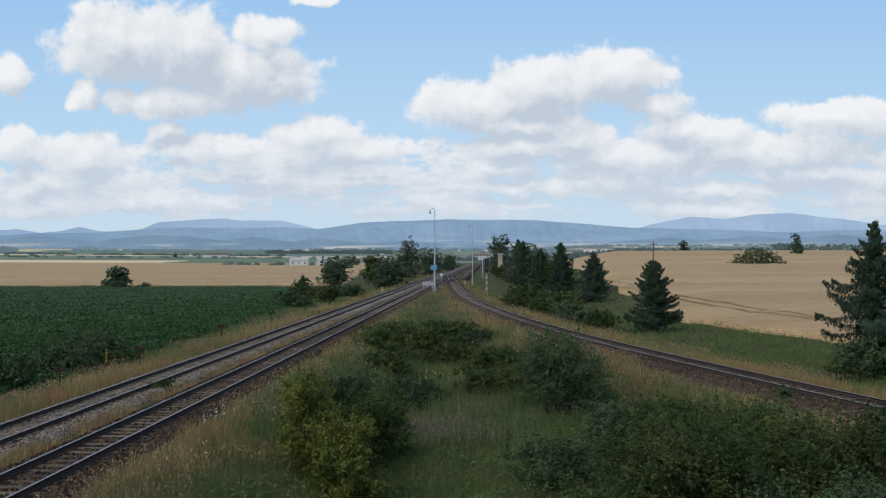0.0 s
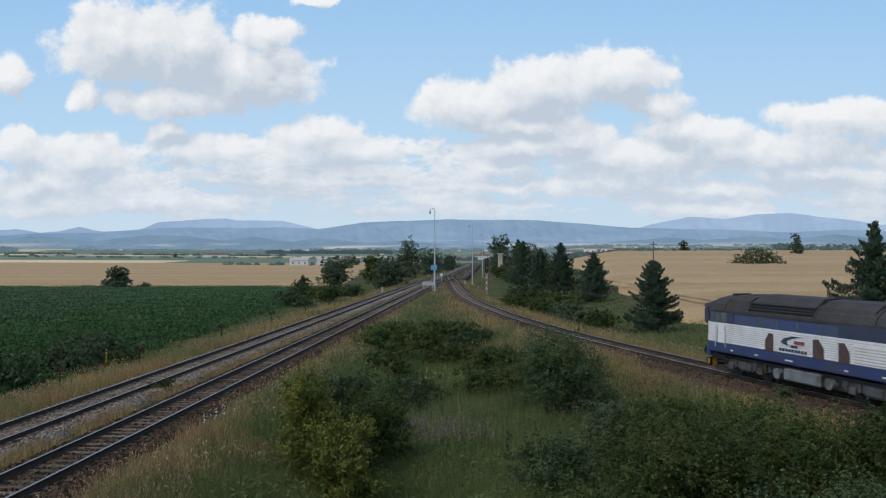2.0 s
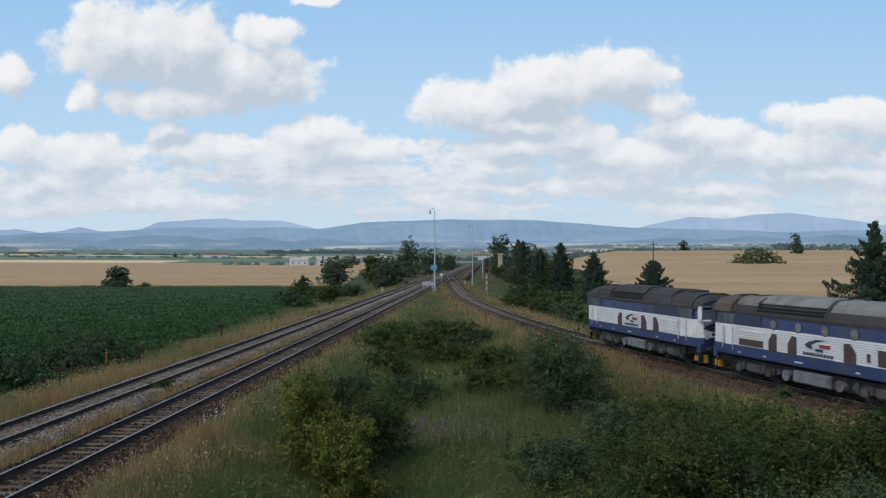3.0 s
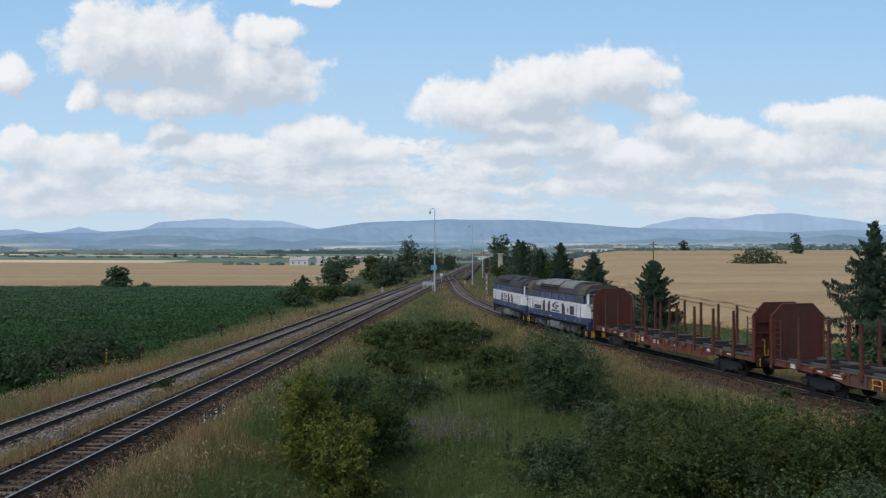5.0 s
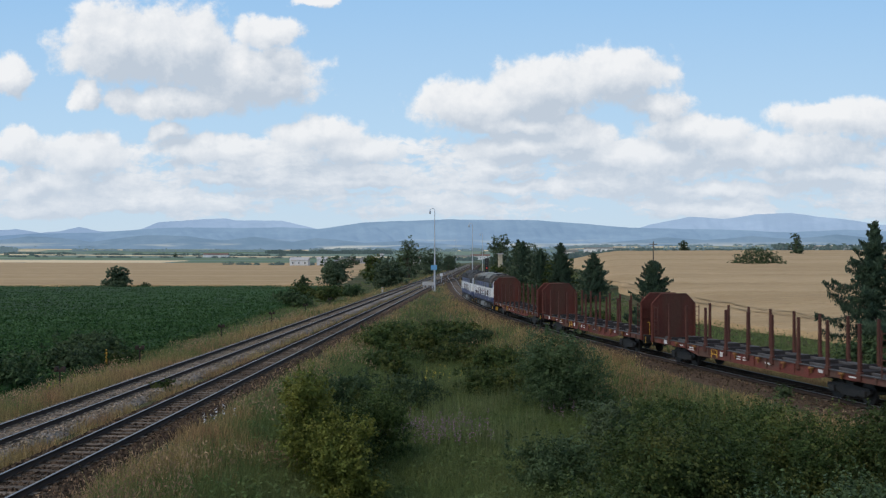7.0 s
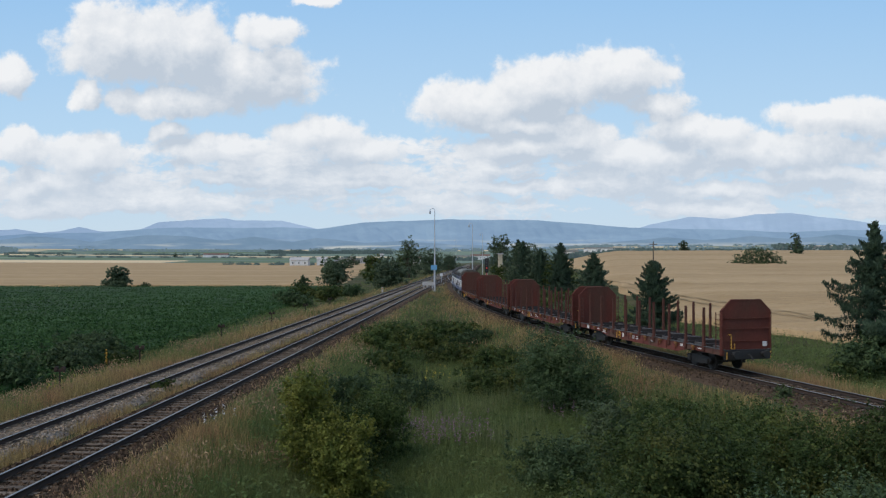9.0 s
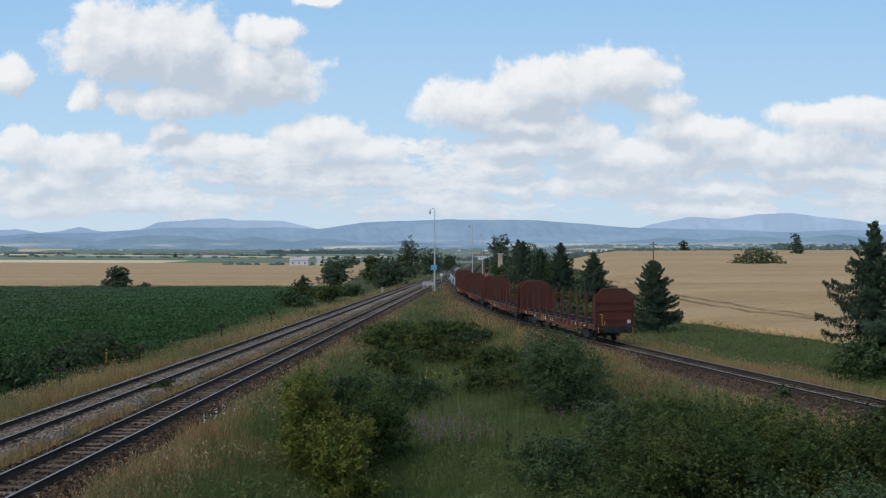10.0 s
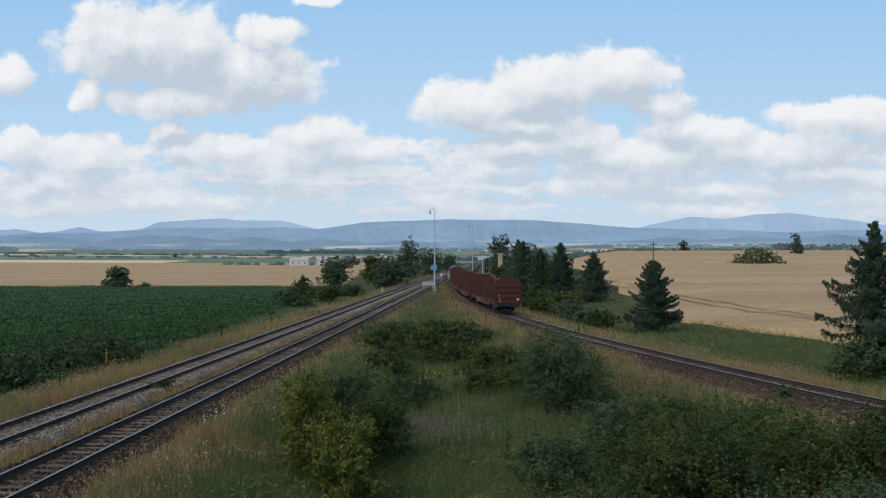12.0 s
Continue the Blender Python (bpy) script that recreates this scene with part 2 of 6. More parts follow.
def rod(bm, a, b, r0, r1=None, sides=8):
    """A tapered rod from a to b."""
    a, b = Vector(a), Vector(b)
    d = b - a
    m = Matrix.Translation((a + b) / 2) @ d.to_track_quat("Z", "Y").to_matrix().to_4x4()
    bmesh.ops.create_cone(bm, cap_ends=True, segments=sides, radius1=r0, radius2=r0 if r1 is None else r1, depth=d.length, matrix=m)
    return bm


def prism(bm, outline, y0, y1, axis="y"):
    """An outline in (x, z) drawn out from y0 to y1; with axis x, an outline in (y, z) drawn out along x."""
    def at(p, t):
        return (p[0], t, p[1]) if axis == "y" else (t, p[0], p[1])
    a = [bm.verts.new(at(p, y0)) for p in outline]
    b = [bm.verts.new(at(p, y1)) for p in outline]
    n = len(outline)
    for i in range(n):
        bm.faces.new((a[i], a[(i + 1) % n], b[(i + 1) % n], b[i]))
    bm.faces.new(a)
    bm.faces.new(b[::-1])
    return bm


def thing(name, label, category, m=None, group=""):
    ob = new(name)
    ob.empty_display_size = 0.2
    if m is not None:
        ob.matrix_basis = m
    return tagged(ob, label=label, category=category, group=group)


# ---- the plan ----
SLOPE = 0.0547                       # the main line's heading


def main_x(y, off=0.0):
    return -13.2 + off + SLOPE * y


KNOTS_Y = np.array([-400.0, 40.0, 55.0, 70.0, 85.0, 105.0, 140.0, 190.0, 240.0, 300.0, 3000.0])
KNOTS_M = np.array([-0.2794, -0.2794, -0.2444, -0.1872, -0.1273, -0.0946, -0.0264, 0.001, -0.0235, SLOPE, SLOPE])
GRID_Y = np.arange(-200.0, 901.0, 1.0)
GRID_M = np.convolve(np.pad(np.interp(GRID_Y, KNOTS_Y, KNOTS_M), 8, mode="edge"), np.ones(17) / 17, "valid")
GRID_X = np.concatenate([[0], np.cumsum((GRID_M[1:] + GRID_M[:-1]) / 2)])
GRID_X += 15.84 - np.interp(45.7, GRID_Y, GRID_X)
GRID_S = np.concatenate([[0], np.cumsum(np.sqrt(1 + ((GRID_M[1:] + GRID_M[:-1]) / 2) ** 2))])


def branch_x(y):
    return np.interp(y, GRID_Y, GRID_X)


def branch_at(s):
    """The place on the branch line s metres along it."""
    return float(np.interp(s, GRID_S, GRID_X)), float(np.interp(s, GRID_S, GRID_Y))


def step(v, a, b):
    t = np.clip((np.asarray(v, float) - a) / (b - a), 0, 1)
    return t * t * (3 - 2 * t)


def height(x, y):
    """The ground's height; the rails' tops are at 0."""
    x, y = np.asarray(x, float), np.asarray(y, float)
    left = main_x(y, -4.2) - x
    right = x - np.maximum(branch_x(np.minimum(y, 900)), main_x(y, 0))
    mid = np.minimum(x - main_x(y), branch_x(np.minimum(y, 900)) - x)
    h = np.full(np.broadcast(x, y).shape, -0.42)
    h = h - 0.9 * step(left, 2.2, 8)
    h = h - 0.75 * step(right, 2.0, 7)
    h = h - 1.75 * step(mid, 2.6, 9.5)
    rise = np.clip(y - 55, 0, 440)
    h = h + 0.0245 * rise * step(right, 10, 40) * step(x / np.maximum(y, 1), 0.08, 0.22)
    far = np.hypot(x, y)
    h = h + 38 * step(far, 900, 3600)
    bump = 0.12 * np.sin(x * 0.55 + 1.3 * np.sin(y * 0.31)) * np.cos(y * 0.47 + x * 0.2)
    return h + bump * step(np.minimum(np.abs(left), np.minimum(np.abs(right), np.abs(mid))), 2.6, 5)


def sheet(name, xs, ys, lift, material, label, keep=None):
    """A sheet over the ground on the lines xs and ys."""
    X, Y = np.meshgrid(xs, ys)
    Z = height(X, Y) + lift
    v = np.stack([X, Y, Z], -1).reshape(-1, 3)
    nx, ny = len(xs), len(ys)
    i = np.arange((ny - 1) * (nx - 1))
    a = (i // (nx - 1)) * nx + i % (nx - 1)
    f = np.stack([a, a + 1, a + nx + 1, a + nx], -1)
    me = array_mesh(name, v, f)
    me.shade_smooth()
    return link_mesh(name, me, material, None, label, "structure")


near = np.arange(-60, 60.1, 1.0)
outx = 60 * 1.13 ** np.arange(1, 36)
near_y = np.arange(-40, 130, 1.0)
outy = 130 * 1.06 ** np.arange(0, 63)
sheet("ground", np.concatenate([-outx[::-1], near, outx]), np.concatenate([-40 - 5 * 1.5 ** np.arange(9, 0, -1), near_y, outy]), 0.0, M["grass"],
      "uneven grassy ground with dry yellow and green patches")


def field(name, corner, material, lift, label, nu=60, nv=90, power=2.0):
    """A crop standing on the ground between four corners: (x, y) near left, near right, far right, far left."""
    u, v = np.meshgrid(np.linspace(0, 1, nu), np.linspace(0, 1, nv) ** power)
    c = np.array(corner, float)
    P = ((1 - u) * (1 - v))[..., None] * c[0] + (u * (1 - v))[..., None] * c[1] + (u * v)[..., None] * c[2] + ((1 - u) * v)[..., None] * c[3]
    wob = 0.6 * np.sin(P[..., 1] * 0.21) + 0.5 * np.sin(P[..., 0] * 0.17)
    P[..., 0] += wob * (u > 0.98) + wob * (u < 0.02)
    P[0, :, 1] += 0.5 * np.sin(P[0, :, 0] * 0.4) + 0.3 * np.sin(P[0, :, 0] * 1.1)
    Z = height(P[..., 0], P[..., 1]) + lift + 0.05 * rng.standard_normal(u.shape)
    edge = (u < 1e-6) | (u > 1 - 1e-6) | (v < 1e-9) | (v > 1 - 1e-9)
    Z[edge] -= lift + 0.3
    verts = np.stack([P[..., 0], P[..., 1], Z], -1).reshape(-1, 3)
    i = np.arange((nv - 1) * (nu - 1))
    a = (i // (nu - 1)) * nu + i % (nu - 1)
    me = array_mesh(name, verts, np.stack([a, a + 1, a + nu + 1, a + nu], -1))
    return tagged(link_mesh(name, me, material, None, label, "stuff"), category="field")


field("crop_field", [(-170, 30), (-23.5, 42), (-24, 206), (-330, 200)], M["crop"], 0.35, "dark green leafy crop field beside the railway bank", 150, 170, 1.3)
field("wheat_field", [(-330, 205), (-25, 210), (-75, 985), (-960, 985)], M["wheat"], 0.5, "ripe golden wheat field behind the green crop", 80, 120)
field("wheat_field", [(46.5, 20), (140, 18), (700, 520), (330, 520)], M["wheat"], 0.6, "ripe golden wheat field rising beyond the spruces", 60, 90)
field("wheat_field", [(26.2, 93), (46.6, 21), (331, 519), (62, 470)], M["wheat"], 0.6, "ripe golden wheat field with tractor ruts", 110, 160, 1.6)



def rut(points):
    """A wheel rut pressed into the wheat, a narrow strip just over the crop's top."""
    p = np.array(points, float)
    t = np.linspace(0, 1, 60)
    q = np.interp(t, np.linspace(0, 1, len(p)), p[:, 0]), np.interp(t, np.linspace(0, 1, len(p)), p[:, 1])
    d = np.stack([np.gradient(q[0]), np.gradient(q[1])], -1)
    d /= np.linalg.norm(d, axis=1)[:, None]
    v = []
    for s in (-0.17, 0.17):
        x, y = q[0] + d[:, 1] * s, q[1] - d[:, 0] * s
        v.append(np.stack([x, y, height(x, y) + 0.71], -1))
    i = np.arange(59)
    link_mesh("tractor_rut", array_mesh("tractor_rut", np.concatenate(v), np.stack([i, i + 1, i + 61, i + 60], -1)), M["rut"], None, "dark wheel rut through the ripe wheat", "structure")


rut([(29, 178), (31.1, 155.5), (31.8, 136), (32.2, 114.5), (33.4, 99.8), (35.2, 92), (37.6, 84.8), (42, 74)])
rut([(31, 190), (33.5, 167.5), (34, 140), (34.2, 121.8), (36.4, 95.2), (38.7, 86), (44, 75)])

# ---- distant plain, hills and sky ----
def ridge(name, dist, rows, seed, material, label, depth=500, base=20):
    """A range of hills: rows of (bearing, height as a slope seen from the bridge), with spurs and valleys that stay under the skyline."""
    r = np.random.default_rng(seed)
    b = np.linspace(-0.75, 0.75, 700)
    top = np.interp(b, [q[0] for q in rows], [q[1] for q in rows])
    wob = sum(r.uniform(0.4, 1) / k ** 0.8 * np.sin(b * 9 * k + r.uniform(0, 6)) for k in (5, 8, 13, 21, 34, 55))
    top = top + 0.0015 * wob
    n = 30
    verts = []
    for w in np.linspace(0, 1, n):
        d = dist + depth * w
        spur = np.abs(np.sin(b * 38 + 2.5 * np.sin(b * 17 + 2 * w) + seed)) * 0.5 + np.abs(np.sin(b * 97 + 3 * np.sin(b * 31 + 3 * w))) * 0.3 + np.abs(np.sin(b * 230 + 2 * w)) * 0.2
        crest = 6.2 + top * d - base
        z = base + crest * w * (1 - 0.4 * (1 - spur) * (1 - w) ** 0.5)
        verts.append(np.stack([b * d, np.full_like(b, d), z], -1))
    verts = np.array(verts).reshape(-1, 3)
    nx = len(b)
    i = np.arange((n - 1) * (nx - 1))
    a = (i // (nx - 1)) * nx + i % (nx - 1)
    me = array_mesh(name, verts, np.stack([a, a + 1, a + nx + 1, a + nx], -1))
    me.shade_smooth()
    return link_mesh(name, me, material, None, label, "structure")


def distant(name, a, b, haze_glow, strength, scale, low=0.0, patch=(0.5, 0.5, 0.46)):
    """A far wooded slope, plain or tree belt with distance haze painted in as emission; below the height low it carries
    pale fields.
    """
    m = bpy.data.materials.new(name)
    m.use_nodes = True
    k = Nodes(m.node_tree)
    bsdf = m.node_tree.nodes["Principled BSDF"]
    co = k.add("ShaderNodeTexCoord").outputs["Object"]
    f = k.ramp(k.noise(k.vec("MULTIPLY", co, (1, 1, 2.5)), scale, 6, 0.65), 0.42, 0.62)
    col, air = k.mix(f, a, b), k.mix(f, tuple(0.955 * q for q in haze_glow), tuple(1.035 * q for q in haze_glow))
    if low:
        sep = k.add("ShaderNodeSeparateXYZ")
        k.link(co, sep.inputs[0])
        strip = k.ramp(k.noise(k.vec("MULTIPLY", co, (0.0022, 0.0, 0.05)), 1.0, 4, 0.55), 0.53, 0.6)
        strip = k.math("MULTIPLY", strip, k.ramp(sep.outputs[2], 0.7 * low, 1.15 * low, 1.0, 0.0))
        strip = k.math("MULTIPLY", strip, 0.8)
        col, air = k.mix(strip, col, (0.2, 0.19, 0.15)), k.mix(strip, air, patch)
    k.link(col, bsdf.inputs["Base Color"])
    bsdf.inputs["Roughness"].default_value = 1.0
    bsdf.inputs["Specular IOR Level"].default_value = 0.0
    # the haze is this emission, not air in between
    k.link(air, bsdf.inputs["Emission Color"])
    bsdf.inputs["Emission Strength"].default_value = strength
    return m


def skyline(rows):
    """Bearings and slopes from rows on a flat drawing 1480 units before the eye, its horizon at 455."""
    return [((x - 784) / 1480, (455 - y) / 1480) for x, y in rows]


# hill ranges with blue haze in their colour and emission, paler with distance
M["hill_far"] = distant("hazed_far_hills", (0.10, 0.13, 0.15), (0.125, 0.15, 0.165), (0.27, 0.365, 0.52), 0.9, 0.004)
M["hill_mid"] = distant("hazed_wooded_hills", (0.09, 0.12, 0.13), (0.115, 0.145, 0.145), (0.165, 0.255, 0.40), 0.85, 0.006, 66)
M["hill_near"] = distant("hazed_near_hills", (0.07, 0.10, 0.10), (0.095, 0.12, 0.115), (0.135, 0.21, 0.33), 0.84, 0.008, 52)
# plain and fields, with emission added as distance haze
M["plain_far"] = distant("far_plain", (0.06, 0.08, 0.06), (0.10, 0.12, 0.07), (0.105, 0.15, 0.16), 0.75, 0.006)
M["hazed_stubble"] = distant("hazed_stubble", (0.36, 0.28, 0.17), (0.42, 0.33, 0.21), (0.25, 0.225, 0.18), 0.7, 0.004)
M["hazed_crop"] = distant("hazed_crop", (0.06, 0.085, 0.045), (0.085, 0.11, 0.06), (0.075, 0.11, 0.105), 0.8, 0.004)
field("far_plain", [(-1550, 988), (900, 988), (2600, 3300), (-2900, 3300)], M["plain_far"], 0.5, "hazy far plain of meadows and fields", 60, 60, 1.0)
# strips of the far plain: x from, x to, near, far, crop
for x0, x1, y0, y1, far_m in ((-640, -330, 1000, 1180, "hazed_stubble"), (-330, -90, 1010, 1130, "hazed_crop"), (-1000, -640, 1010, 1300, "hazed_crop"), (-700, -150, 1240, 1430, "hazed_crop"), (-900, -420, 1640, 1720, "hazed_stubble"),
                           (-420, -90, 1560, 1640, "hazed_stubble"), (-1500, -700, 1440, 1600, "hazed_crop"), (-1500, -1000, 2080, 2250, "hazed_stubble"), (-1250, -850, 2400, 2600, "hazed_stubble"), (-900, -330, 2050, 2200, "hazed_crop"),
                           (-520, -280, 2560, 2800, "hazed_stubble"), (-120, 160, 2500, 2700, "hazed_stubble"), (60, 420, 1150, 1330, "hazed_stubble"), (150, 900, 1800, 2050, "hazed_crop"), (330, 780, 2300, 2600, "hazed_stubble"),
                           (700, 1500, 1500, 1750, "hazed_crop"), (-2300, -1500, 2700, 3000, "hazed_stubble"), (900, 1700, 2650, 2950, "hazed_stubble"), (-900, -500, 2850, 3050, "hazed_stubble"), (380, 760, 2820, 3000, "hazed_stubble")):
    field("far_field", [(x0, y0), (x1, y0), (x1 * 1.05, y1), (x0 * 1.05, y1)], M[far_m], 1.2, "distant pale stubble field" if far_m == "hazed_stubble" else "distant green field", 24, 10, 1.0)
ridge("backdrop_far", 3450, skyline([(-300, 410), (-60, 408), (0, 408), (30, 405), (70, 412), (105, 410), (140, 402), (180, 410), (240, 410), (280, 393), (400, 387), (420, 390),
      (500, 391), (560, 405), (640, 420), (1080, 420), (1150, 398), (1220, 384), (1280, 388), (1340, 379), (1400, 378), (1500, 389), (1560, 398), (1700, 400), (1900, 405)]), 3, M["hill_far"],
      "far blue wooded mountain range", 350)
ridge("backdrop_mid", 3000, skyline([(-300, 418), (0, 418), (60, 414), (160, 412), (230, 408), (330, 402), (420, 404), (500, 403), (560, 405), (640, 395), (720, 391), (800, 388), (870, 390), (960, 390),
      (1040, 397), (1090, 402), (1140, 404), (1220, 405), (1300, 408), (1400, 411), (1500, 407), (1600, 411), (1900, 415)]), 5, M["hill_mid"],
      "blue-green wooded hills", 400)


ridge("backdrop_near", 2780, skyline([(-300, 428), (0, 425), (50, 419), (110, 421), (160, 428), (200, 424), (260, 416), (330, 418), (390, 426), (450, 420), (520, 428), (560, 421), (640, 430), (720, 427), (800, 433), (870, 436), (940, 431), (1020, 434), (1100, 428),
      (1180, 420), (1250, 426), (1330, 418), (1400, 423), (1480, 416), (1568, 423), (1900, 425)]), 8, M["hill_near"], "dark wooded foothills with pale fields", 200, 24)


def sky_material():
    """The sky of a summer day with cumulus, seen towards +Y: u = x / y and v = z / y on the dome."""
    group = bpy.data.node_groups.new("cloud_density", "ShaderNodeTree")
    group.interface.new_socket("uv", in_out="INPUT", socket_type="NodeSocketVector")
    group.interface.new_socket("density", in_out="OUTPUT", socket_type="NodeSocketFloat")
    k = Nodes(group)
    uv = k.add("NodeGroupInput").outputs[0]
    out = k.add("NodeGroupOutput")
    warp = k.vec("SUBTRACT", k.noise(uv, 22, 4, 0.6, True), (0.5, 0.5, 0.5))
    p = k.vec("ADD", uv, k.vec("MULTIPLY", warp, (0.05, 0.032, 0)))
    total = None
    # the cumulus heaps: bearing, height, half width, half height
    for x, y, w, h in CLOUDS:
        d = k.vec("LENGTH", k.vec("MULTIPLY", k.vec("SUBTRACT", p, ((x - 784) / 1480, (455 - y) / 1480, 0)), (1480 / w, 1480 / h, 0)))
        d = k.math("SUBTRACT", 1.0, d)
        if total is None:
            total = d
        else:
            n = k.add("ShaderNodeMath", operation="SMOOTH_MAX")
            k.put(n.inputs[0], total), k.put(n.inputs[1], d)
            n.inputs[2].default_value = 0.25
            total = n.outputs[0]
    heaps = k.math("MULTIPLY", k.math("MAXIMUM", total, -1.0), 0.56)
    sep = k.add("ShaderNodeSeparateXYZ")
    k.link(uv, sep.inputs[0])
    band = k.math("MULTIPLY", k.ramp(sep.outputs[1], 0.015, 0.06, smooth=True), k.ramp(sep.outputs[1], 0.12, 0.18, 1.0, 0.0, smooth=True))
    streak = k.noise(k.vec("MULTIPLY", p, (6.5, 26, 0)), 1.0, 6, 0.6)
    low = k.math("ADD", k.math("MULTIPLY", k.math("SUBTRACT", streak, 0.42), 1.9), k.math("SUBTRACT", k.math("MULTIPLY", band, 0.8), 0.8))
    d = k.add("ShaderNodeMath", operation="SMOOTH_MAX")
    k.put(d.inputs[0], heaps), k.put(d.inputs[1], low)
    d.inputs[2].default_value = 0.1
    billow = k.math("SUBTRACT", k.noise(uv, 34, 7, 0.62), 0.5)
    k.link(k.math("ADD", d.outputs[0], k.math("MULTIPLY", billow, 0.6)), out.inputs[0])

    m = bpy.data.materials.new("summer_sky")
    m.use_nodes = True
    m.node_tree.nodes.remove(m.node_tree.nodes["Principled BSDF"])
    k = Nodes(m.node_tree)
    s = k.add("ShaderNodeSeparateXYZ")
    k.link(k.add("ShaderNodeTexCoord").outputs["Object"], s.inputs[0])
    c = k.add("ShaderNodeCombineXYZ")
    k.link(k.math("DIVIDE", s.outputs[0], s.outputs[1]), c.inputs[0])
    k.link(k.math("DIVIDE", s.outputs[2], s.outputs[1]), c.inputs[1])
    uv = c.outputs[0]

    def density(shift):
        n = k.add("ShaderNodeGroup")
        n.node_tree = group
        k.link(k.vec("ADD", uv, shift), n.inputs[0])
        return n.outputs[0]
    here, above, wide = density((0, 0, 0)), density((-0.008, 0.014, 0)), density((-0.012, 0.04, 0))
    cover = k.ramp(here, -0.06, 0.15, smooth=True)
    shade = k.math("ADD", k.math("MULTIPLY", k.math("SUBTRACT", here, above), 1.2), k.math("MULTIPLY", k.ramp(wide, 0.0, 0.45), -0.6))
    lit = k.ramp(shade, -0.6, 0.3)
    sv = k.add("ShaderNodeSeparateXYZ")
    k.link(uv, sv.inputs[0])
    rampn = k.add("ShaderNodeValToRGB")
    rampn.color_ramp.elements[0].position, rampn.color_ramp.elements[0].color = 0.02, (0.58, 0.71, 0.82, 1)
    rampn.color_ramp.elements[1].position, rampn.color_ramp.elements[1].color = 0.32, (0.32, 0.555, 0.85, 1)
    e = rampn.color_ramp.elements.new(0.15)
    e.color = (0.47, 0.675, 0.88, 1)
    k.link(sv.outputs[1], rampn.inputs[0])
    cloud = k.mix(lit, (0.53, 0.60, 0.69), (0.89, 0.90, 0.915))
    haze = k.ramp(sv.outputs[1], 0.03, 0.17, 0.55, 0.0)
    cloud = k.mix(haze, cloud, (0.63, 0.715, 0.82))
    col = k.mix(k.math("MULTIPLY", cover, 0.97), rampn.outputs[0], cloud)
    em = k.add("ShaderNodeEmission")
    k.link(col, em.inputs["Color"])
    k.link(em.outputs[0], m.node_tree.nodes["Material Output"].inputs["Surface"])
    return m


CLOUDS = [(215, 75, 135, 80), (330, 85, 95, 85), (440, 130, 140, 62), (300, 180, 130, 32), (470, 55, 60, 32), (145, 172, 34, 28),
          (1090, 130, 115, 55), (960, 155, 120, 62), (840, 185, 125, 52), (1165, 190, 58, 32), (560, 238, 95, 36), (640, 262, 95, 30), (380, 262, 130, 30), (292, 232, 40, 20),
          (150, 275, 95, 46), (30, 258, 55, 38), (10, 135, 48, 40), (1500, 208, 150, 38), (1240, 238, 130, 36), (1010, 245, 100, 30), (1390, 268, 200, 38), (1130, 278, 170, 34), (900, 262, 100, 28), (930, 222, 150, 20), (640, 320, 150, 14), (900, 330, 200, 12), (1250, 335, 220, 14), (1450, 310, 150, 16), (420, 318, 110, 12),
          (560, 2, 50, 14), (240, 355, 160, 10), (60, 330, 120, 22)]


def dome():
    b = np.linspace(-1.0, 1.0, 80)
    e = np.linspace(-0.03, 0.62, 40)
    B, E = np.meshgrid(b, e)
    R = 4700
    v = np.stack([R * np.sin(B) * np.cos(E), R * np.cos(B) * np.cos(E), R * np.sin(E)], -1).reshape(-1, 3)
    nx = len(b)
    i = np.arange((len(e) - 1) * (nx - 1))
    a = (i // (nx - 1)) * nx + i % (nx - 1)
    me = array_mesh("backdrop_sky", v, np.stack([a, a + nx, a + nx + 1, a + 1], -1))
    ob = link_mesh("backdrop_sky", me, sky_material(), None, "blue summer sky with white cumulus clouds", "structure")
    ob.location = EYE
    return ob


sky_dome = dome()


# ---- railway ----
def sweep(name, profile, ys, xs, material, parent=None, label="", kind="", smooth=False):
    """A closed profile of (sideways, up) drawn along a line on the ground."""
    xs, ys = np.asarray(xs, float), np.asarray(ys, float)
    dx, dy = np.gradient(xs), np.gradient(ys)
    n = np.hypot(dx, dy)
    nx, ny = dy / n, -dx / n
    p = np.array(profile)
    v = np.stack([xs[:, None] + nx[:, None] * p[:, 0], ys[:, None] + ny[:, None] * p[:, 0], np.broadcast_to(p[:, 1], (len(xs), len(p)))], -1)
    k = len(p)
    i, j = np.meshgrid(np.arange(len(xs) - 1), np.arange(k), indexing="ij")
    a, b = i * k + j, i * k + (j + 1) % k
    me = array_mesh(name, v.reshape(-1, 3), np.stack([a, b, b + k, a + k], -1).reshape(-1, 4))
    if smooth:
        me.shade_smooth()
    return link_mesh(name, me, material, parent, label, kind)


RAIL_FOOT = [(-0.075, -0.17), (0.075, -0.17), (0.075, -0.155), (0.012, -0.13), (0.012, -0.045), (0.034, -0.035), (0.034, -0.012), (-0.034, -0.012), (-0.034, -0.035), (-0.012, -0.045), (-0.012, -0.13), (-0.075, -0.155)]
RAIL_HEAD = [(-0.036, -0.014), (0.036, -0.014), (0.036, -0.005), (0.028, 0.0), (-0.028, 0.0), (-0.036, -0.005)]
BALLAST = [(-2.2, -0.75), (-1.5, -0.225), (-1.05, -0.2), (-0.92, -0.24), (0.92, -0.24), (1.05, -0.2), (1.5, -0.225), (2.2, -0.75)]


